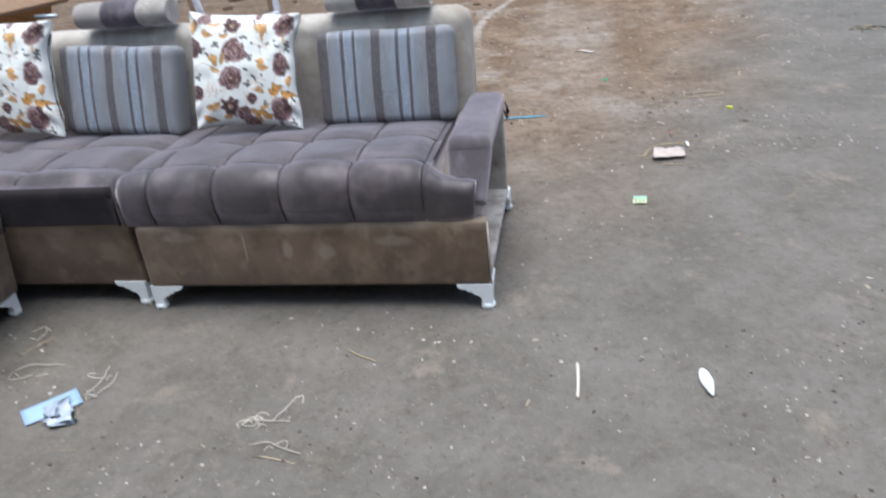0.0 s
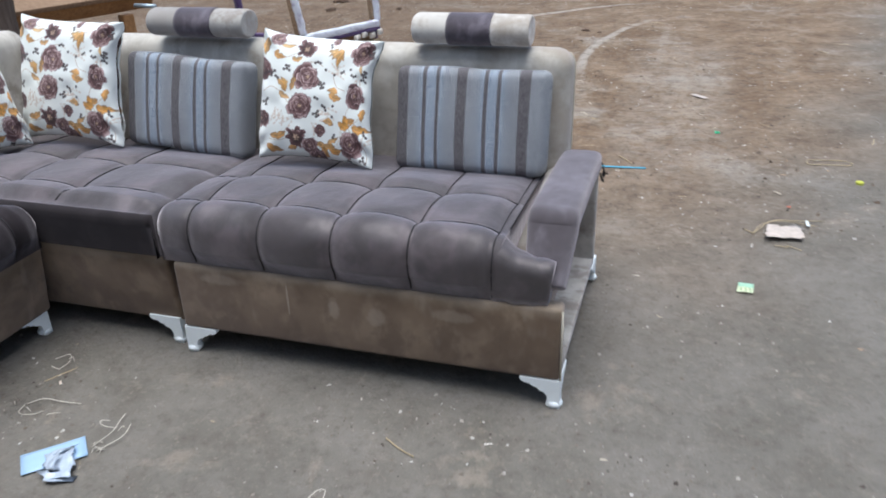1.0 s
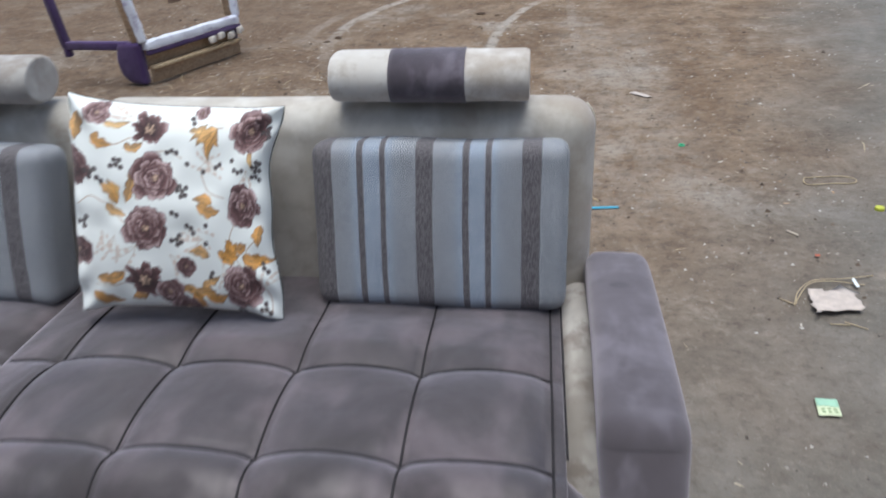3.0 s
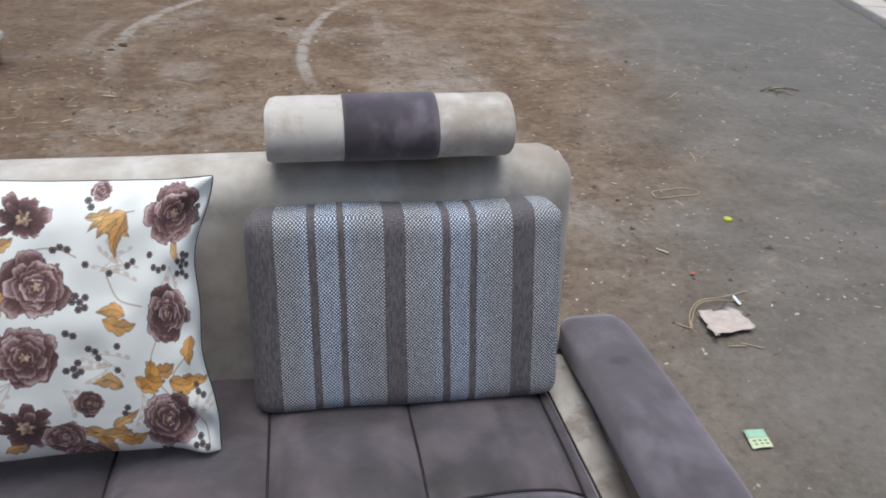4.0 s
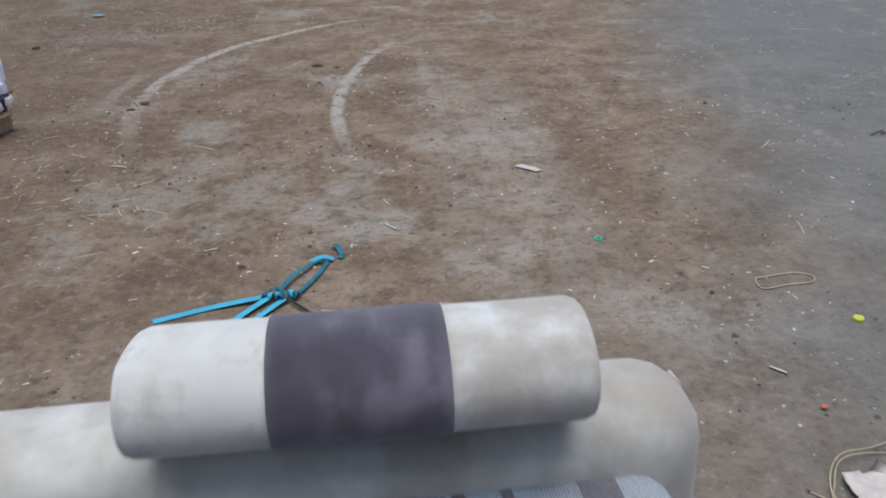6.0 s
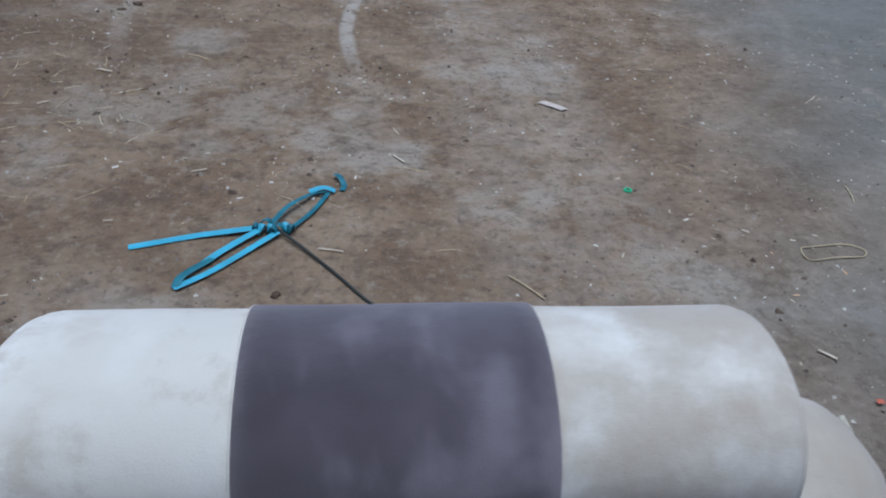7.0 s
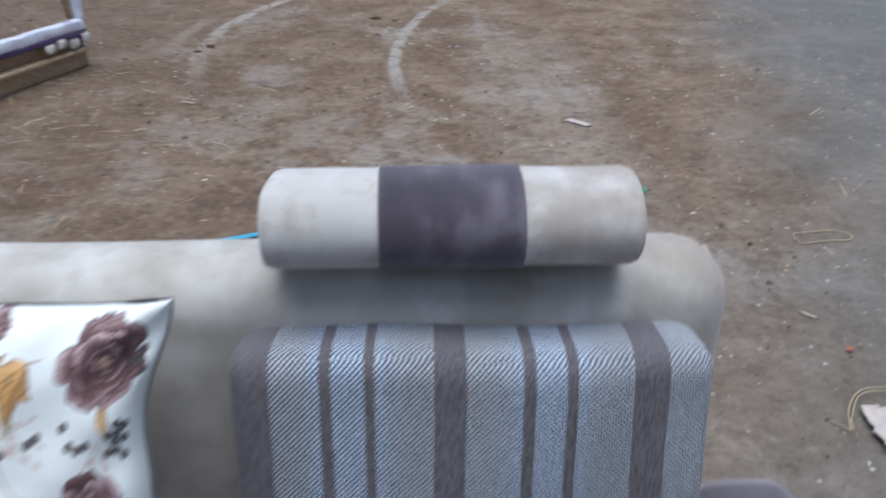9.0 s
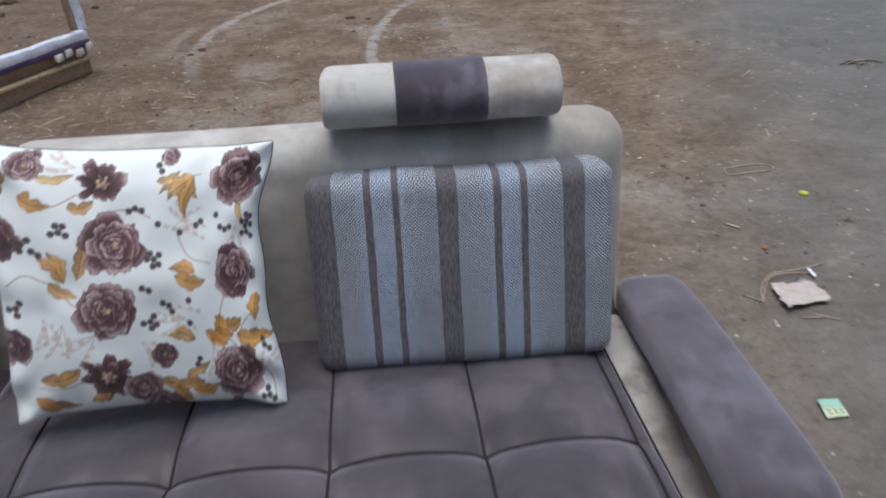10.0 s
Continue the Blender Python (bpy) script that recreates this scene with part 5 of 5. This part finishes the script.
curl_rng = np.random.default_rng(21)
for cx, cy, sx, sy, k in ((-0.57, 1.88, 0.022, 0.010, 8), (-0.475, 1.79, 0.04, 0.008, 3), (-1.34, 2.06, 0.04, 0.025, 3), (-1.41, 2.24, 0.02, 0.025, 2), (-1.09, 2.02, 0.02, 0.04, 4), (-1.22, 1.80, 0.02, 0.02, 2)):
    for i in range(k):
        x, y = cx + sx * curl_rng.standard_normal(), cy + sy * curl_rng.standard_normal()
        a, r, turn = curl_rng.uniform(0, 6.3), curl_rng.uniform(0.005, 0.015), curl_rng.uniform(1.2, 4.2)
        pts = [(x + r * math.cos(a + turn * q) * (1 + q), y + r * math.sin(a + turn * q), 0.003 + 0.010 * math.sin(math.pi * q)) for q in (0, 0.2, 0.4, 0.6, 0.8, 1.0)]
        stick("wood_shaving", pts, 0.0009, CHIP, "curled pale wood shaving on the ground", "shaving")

# torn paper with grass under it
paper = litter("torn_paper", sheet([(0.565, 3.60), (0.705, 3.622), (0.700, 3.705), (0.585, 3.735)], 16, 0.008, 0.010, 0.0014, 2, 0.015), CARD, "crumpled piece of dirty pinkish paper on the ground", "paper")
for k, pts in enumerate(([(0.53, 3.66, .004), (0.56, 3.73, .012), (0.62, 3.79, .014), (0.70, 3.80, .012), (0.80, 3.83, .006)], [(0.54, 3.68, .004), (0.60, 3.765, .016), (0.68, 3.785, .012), (0.76, 3.775, .004)],
                         [(0.50, 3.70, .004), (0.535, 3.665, .005), (0.545, 3.70, .008)], [(0.60, 3.57, .004), (0.65, 3.565, .004)], [(0.64, 3.58, .004), (0.69, 3.545, .004)])):
    stick("grass_stalk", pts, 0.0015, STRAW, "dry grass stalk beside the torn paper", "straw")
litter("white_feather", sheet([(0.728, 3.752), (0.738, 3.757), (0.733, 3.797), (0.724, 3.790)], 6, 0.008, 0.006, 0.001, 5), WHITE, "small white sliver of plastic beside the paper", "scrap")

# green printed tag
tag = litter("paper_tag", sheet([(0.459, 3.190), (0.511, 3.190), (0.517, 3.247), (0.466, 3.250)], 8, 0.004, 0.003, 0.001, 8), TAG_PALE, "small green and yellow printed packet on the ground", "packet")
part("green_panel", sheet([(0.4635, 3.222), (0.5135, 3.220), (0.5155, 3.2465), (0.4665, 3.2495)], 6, 0.0056, 0.003, 0.0005, 8), TAG_GREEN, tag)
for i in range(2):
    for j in range(3):
        x, y = 0.470 + 0.014 * j, 3.199 + 0.010 * i
        part("print_bar", sheet([(x, y), (x + 0.008, y), (x + 0.008, y + 0.005), (x, y + 0.005)], 2, 0.0056, 0.003, 0.0005, 8), TAG_INK, tag)

# bottle cap, loop of string, ring, chips
def cap(x, y, r, h, mat, name, label, hole=0.0, tilt=0):
    bm = bmesh.new()
    n = 20
    prof = [(r, 0), (r, h * 0.8), (r * 0.92, h), (hole if hole else r * 0.02, h)]
    if hole:
        prof += [(hole, 0)]
    rings = [[bm.verts.new((q * math.cos(2 * math.pi * k / n), q * math.sin(2 * math.pi * k / n), z)) for k in range(n)] for q, z in prof]
    for A, B in zip(rings, rings[1:] + ([rings[0]] if hole else [])):
        for k in range(n):
            bm.faces.new((A[k], A[(k + 1) % n], B[(k + 1) % n], B[k]))
    bmesh.ops.recalc_face_normals(bm, faces=bm.faces)
    bmesh.ops.transform(bm, matrix=pose(x, y, gz(x, y), tilt), verts=bm.verts)
    litter(name, bm, mat, label, "cap" if not hole else "ring", smooth=False)


cap(0.999, 4.326, 0.016, 0.011, LIME, "bottle_cap", "yellow-green plastic bottle cap on the ground")
cap(0.413, 4.933, 0.014, 0.006, GREEN, "plastic_ring", "small green plastic ring on the ground", 0.008)
litter("string_loop", tube(smooth_path([(x, y, gz(x, y) + 0.005) for x, y in ((0.82, 4.591), (0.89, 4.603), (0.959, 4.609), (1.004, 4.585), (0.985, 4.548), (0.90, 4.54), (0.819, 4.527), (0.808, 4.56), (0.82, 4.591))], 5), 0.0019, 5), STRAW,
       "loop of pale string on the ground", "string")
litter("plastic_scrap", sheet([(0.26, 5.66), (0.345, 5.585), (0.375, 5.60), (0.30, 5.675)], 6, 0.004, 0.003, 0.001, 12, 0.008), CARD, "flat pale plastic scrap on the ground", "scrap")
litter("red_scrap", sheet([(0.672, 3.953), (0.686, 3.95), (0.690, 3.962), (0.676, 3.967)], 4, 0.004, 0.005, 0.001, 4), RED, "tiny red plastic scrap on the ground", "scrap")
litter("white_paper", sheet([(-4.62, 9.30), (-4.20, 8.92), (-4.12, 9.02), (-4.50, 9.42)], 8, 0.01, 0.012, 0.002, 6, 0.02), CARD, "white scrap of paper far off in the yard", "paper")
for k in range(6):
    a, x, y = k * 0.7, 2.07 + 0.05 * math.sin(k * 2.1), 5.77 + 0.03 * math.cos(k * 1.3)
    stick("dry_weed", [(x - 0.08 * math.cos(a), y - 0.05 * math.sin(a), 0.004), (x, y, 0.018), (x + 0.09 * math.cos(a + 0.4), y + 0.05 * math.sin(a), 0.004)], 0.0024, CABLE if k % 3 else STRAW, "dry dark weed stalk on the ground", "weed")


def clod(x, y, w, seed):
    bm = bmesh.new()
    bmesh.ops.create_icosphere(bm, subdivisions=3, radius=1)
    for v in bm.verts:
        k = 1 + 0.45 * noise.noise(v.co * 1.6 + Vector((seed, 0, 0))) + 0.25 * noise.noise(v.co * 4.5 + Vector((0, seed, 0)))
        v.co = Vector((v.co.x * w * k, v.co.y * w * 0.7 * k, max(v.co.z, -0.2) * w * 0.42 * k))
    bmesh.ops.transform(bm, matrix=pose(x, y, gz(x, y), 0, 0, seed * 50), verts=bm.verts)
    ob = new("earth_clod", mesh_of(bm, "earth_clod"))
    ob.data.materials.append(CLOD)
    tagged(ob, "dark crumbling clod of earth on the yard", "clod", "earth clods")


CLOD = plain("clod_earth", (0.085, 0.058, 0.042), 0.4, 40, 0.95, 0.1, bump=0.006, bscale=60)
for k, (x, y, w) in enumerate(((-3.43, 8.84, 0.085), (-3.26, 8.22, 0.07), (-1.53, 6.86, 0.03), (-1.58, 6.76, 0.022), (-0.627, 4.372, 0.016), (-2.6, 8.4, 0.04), (-0.62, 7.55, 0.035), (-0.5, 7.5, 0.02))):
    clod(x, y, w, k + 1)
SPLINTER = plain("splinter_wood", (0.50, 0.43, 0.33), 0.3, 20)
for k, (x, y, L, a) in enumerate(((-1.50, 6.19, 0.055, 70), (-1.569, 5.761, 0.04, 10), (-1.553, 5.564, 0.045, 40), (-1.863, 6.358, 0.07, 35), (-1.434, 5.901, 0.07, -20), (0.65, 4.122, 0.045, -50), (0.827, 6.066, 0.05, 0),
                                  (0.336, 5.241, 0.03, -20), (0.499, 4.789, 0.022, 80), (-0.301, 5.369, 0.06, -70), (-0.30, 5.144, 0.07, -60), (-1.11, 4.725, 0.025, 10), (-0.502, 4.559, 0.07, -15), (-0.924, 5.048, 0.05, 20))):
    c_, s_ = math.cos(radians(a)) * L / 2, math.sin(radians(a)) * L / 2
    n_ = 0.06 + 0.05 * (k % 3)
    litter("wood_chip", sheet([(x - c_ + n_ * s_, y - s_ - n_ * c_), (x + c_ + n_ * s_, y + s_ - n_ * c_), (x + c_ - n_ * s_, y + s_ + n_ * c_), (x - c_ - n_ * s_, y - s_ + n_ * c_)], 3, 0.004, 0.002, 0.0012, k, 0.0), SPLINTER,
           "pale splinter of wood on the earth", "wood chip", "wood splinters")
litter("blue_scrap", sheet([(-2.56, 9.58), (-2.46, 9.57), (-2.45, 9.63), (-2.55, 9.64)], 4, 0.006, 0.010, 0.001, 9, 0.01), BLUE, "small blue plastic scrap far off in the yard", "scrap")


# ---------- knotted blue strap ----------
def ribbon(points, w=0.014, t=0.0012, n=6):
    return tube(smooth_path([(x, y, max(gz(x, y), 0) + z) for x, y, z in points], n), w / 2, 6, flat=t)


strap = thing("packing_strap", (-0.65, 4.67, 0), "knotted blue plastic packing strap lying on the earth", "strap")
for pts, mat, w in (([(-1.022, 4.585, .003), (-0.85, 4.640, .007), (-0.70, 4.662, .016)], BLUE, 0.026),
                    ([(-0.872, 4.398, .003), (-0.785, 4.478, .006), (-0.645, 4.640, .016)], BLUE, 0.020),
                    ([(-0.868, 4.400, .003), (-0.858, 4.445, .009), (-0.80, 4.520, .010)], TEAL, 0.022),
                    ([(-0.815, 4.505, .009), (-0.77, 4.565, .012), (-0.69, 4.655, .018)], BLUE, 0.022),
                    ([(-0.67, 4.665, .018), (-0.63, 4.77, .022), (-0.57, 4.865, .012), (-0.525, 4.895, .008)], TEAL, 0.017),
                    ([(-0.61, 4.665, .014), (-0.56, 4.77, .009), (-0.52, 4.880, .008)], TEAL, 0.015),
                    ([(-0.575, 4.878, .014), (-0.535, 4.900, .016), (-0.50, 4.898, .006)], BLUE, 0.024),
                    ([(-0.505, 5.015, .004), (-0.49, 4.98, .014), (-0.475, 4.94, .006), (-0.48, 4.905, .004)], TEAL, 0.018)):
    part("strand", ribbon(pts, w), mat, strap, smooth=False)
knot_rng = np.random.default_rng(4)
for k in range(9):
    cx, cy = -0.660 + 0.010 * (k - 4) + 0.006 * knot_rng.standard_normal(), 4.660 + 0.009 * knot_rng.standard_normal()
    a, r = knot_rng.uniform(0, 6.3), knot_rng.uniform(0.012, 0.024)
    ca, sa = r * math.cos(a), 0.7 * r * math.sin(a)
    z = 0.010 + 0.012 * knot_rng.random()
    pts = [(cx - ca, cy - sa, z * 0.4), (cx - 0.3 * ca + 0.3 * sa, cy - 0.3 * sa, z + 0.012), (cx + 0.4 * ca, cy + 0.5 * sa, z + 0.008), (cx + ca, cy + sa, z * 0.5)]
    part("knot_turn", ribbon(pts, 0.020, 0.0022, 3), BLUE if k % 3 == 1 else TEAL, strap)
part("cord_tail", tube(smooth_path([(x, y, gz(x, y) + z) for x, y, z in ((-0.64, 4.645, .016), (-0.57, 4.56, .010), (-0.482, 4.445, .006), (-0.396, 4.322, .005), (-0.30, 4.24, .006), (-0.22, 4.15, .005))], 6), 0.0042, 6), CABLE, strap, "dark cord tail")
tail = thing("strap_offcut", (0.0, 4.29, 0), "straight offcut of blue packing strap behind the sofa", "strap")
part("strip", ribbon([(-0.32, 4.235, .003), (-0.164, 4.272, .004), (0.094, 4.294, .003)], 0.020), BLUE, tail)


# ---------- fine litter: stones, chips, straw ----------
def scatter(name, count, box, size, shape, mat, label, category, seed, weight=None):
    """Many small pieces on the ground as one mesh. shape: rows of a unit piece's points, and its faces."""
    r = np.random.default_rng(seed)
    x, y = r.uniform(box[0], box[1], count * 8), r.uniform(box[2], box[3], count * 8)
    keep = np.ones(len(x), bool) if weight is None else r.random(len(x)) < weight(x, y)
    keep &= ~((x > -2.3) & (x < 0.02) & (y > 2.38) & (y < 3.16))
    x, y = x[keep][:count], y[keep][:count]
    k = len(x)
    V, F = np.array(shape[0], float), shape[1]
    a = r.uniform(0, 2 * math.pi, k)
    s = size[0] + (size[1] - size[0]) * r.random(k) ** 2.5
    jit = 1 + 0.35 * r.standard_normal((k, len(V), 3)).clip(-1.5, 1.5) * np.array([1, 1, 0.3])
    P = V[None] * jit * s[:, None, None]
    ca, sa = np.cos(a)[:, None], np.sin(a)[:, None]
    Q = np.stack([P[..., 0] * ca - P[..., 1] * sa + x[:, None], P[..., 0] * sa + P[..., 1] * ca + y[:, None], P[..., 2] + ground_z(x, y)[:, None] + 0.0005], -1)
    faces = [[i * len(V) + v for v in f] for i in range(k) for f in F]
    me = bpy.data.meshes.new(name)
    me.from_pydata(Q.reshape(-1, 3).tolist(), [], faces)
    me.materials.append(mat)
    tagged(new(name, me), label, category, kind="stuff")


def isle(name, stops, rough=0.85):
    n = Nodes(name, rough, spec=0.25)
    g = n.t.nodes.new("ShaderNodeNewGeometry")
    return n.colour(n.ramp(g.outputs["Random Per Island"], stops))


STONES = isle("stones", [(0, (0.07, 0.058, 0.05)), (0.35, (0.16, 0.13, 0.105)), (0.7, (0.30, 0.27, 0.235)), (0.9, (0.5, 0.47, 0.42)), (1, (0.62, 0.6, 0.56))])
FLAKES = isle("flakes", [(0, (0.33, 0.27, 0.19)), (0.5, (0.46, 0.40, 0.31)), (0.9, (0.66, 0.63, 0.58)), (1, (0.5, 0.28, 0.12))])
STRAWS = isle("straws", [(0, (0.30, 0.22, 0.12)), (0.6, (0.50, 0.41, 0.26)), (1, (0.62, 0.54, 0.38))])
LUMP = ([(-1, 0, 0), (0, -.8, 0), (1, 0, 0), (0, .8, 0), (0.1, 0.1, 0.75), (0, 0, -0.4)], [(0, 1, 4), (1, 2, 4), (2, 3, 4), (3, 0, 4)])
FLAKE = ([(-1, -.35, .05), (1, -.3, .12), (1, .35, .2), (-1, .3, .12), (-1, -.35, .0), (1, -.3, .0), (1, .35, .05), (-1, .3, .0)], [(0, 1, 2, 3), (0, 4, 5, 1), (1, 5, 6, 2), (2, 6, 7, 3), (3, 7, 4, 0)])
STALK = ([(-1, -.022, .02), (-.3, .03, .07), (.4, .0, .06), (1, -.06, .02), (-1, .022, .02), (-.3, .075, .07), (.4, .045, .06), (1, -.016, .02), (-1, 0, 0), (-.3, .045, .04), (.4, .015, .03), (1, -.045, 0)],
         [(0, 1, 5, 4), (1, 2, 6, 5), (2, 3, 7, 6), (0, 8, 9, 1), (1, 9, 10, 2), (2, 10, 11, 3), (4, 5, 9, 8), (5, 6, 10, 9), (6, 7, 11, 10)])
AREA = (-3.5, 4.2, 0.9, 10.0)
CLODS = isle("clods", [(0, (0.05, 0.036, 0.027)), (0.6, (0.11, 0.080, 0.058)), (1, (0.17, 0.13, 0.10))])
patchy = lambda x, y: np.clip(0.30 + 1.1 * value_noise(x + 3, y, 0.42) + 0.4 * value_noise(x, y + 8, 0.12), 0.04, 1)
scatter("gravel", 16000, AREA, (0.0013, 0.0080), LUMP, STONES, "small stones and crumbs of earth strewn over the yard", "gravel", 1, patchy)
scatter("earth_clods", 900, (-3.5, 2.2, 3.3, 9.0), (0.003, 0.015), LUMP, CLODS, "dark crumbling clods of earth on the yard", "earth", 5, lambda x, y: patchy(x, y) * np.clip(0.6 - 0.4 * x, 0.1, 1))
near_frame = lambda x, y: 0.02 + 0.98 * np.exp(-((x + 1.75) ** 2 + (y - 5.5) ** 2) / 0.30)
scatter("wood_chips", 2300, AREA, (0.0020, 0.0100), FLAKE, FLAKES, "pale wood chips and scraps strewn over the yard", "wood chips", 2, lambda x, y: np.clip(0.8 * patchy(x, y) + 0.5 * near_frame(x, y), 0, 1) * np.where(y < 2.4, 0.3, 0.8))
scatter("straw", 900, (-3.5, 4.2, 1.2, 8.5), (0.018, 0.070), STALK, STRAWS, "loose dry straw stalks strewn over the yard", "straw", 3, near_frame)
scatter("crumbs", 1500, (-1.75, 1.7, 0.95, 2.7), (0.0013, 0.0060), LUMP, STONES, "dark and pale crumbs strewn in front of the sofa", "gravel", 6, patchy)
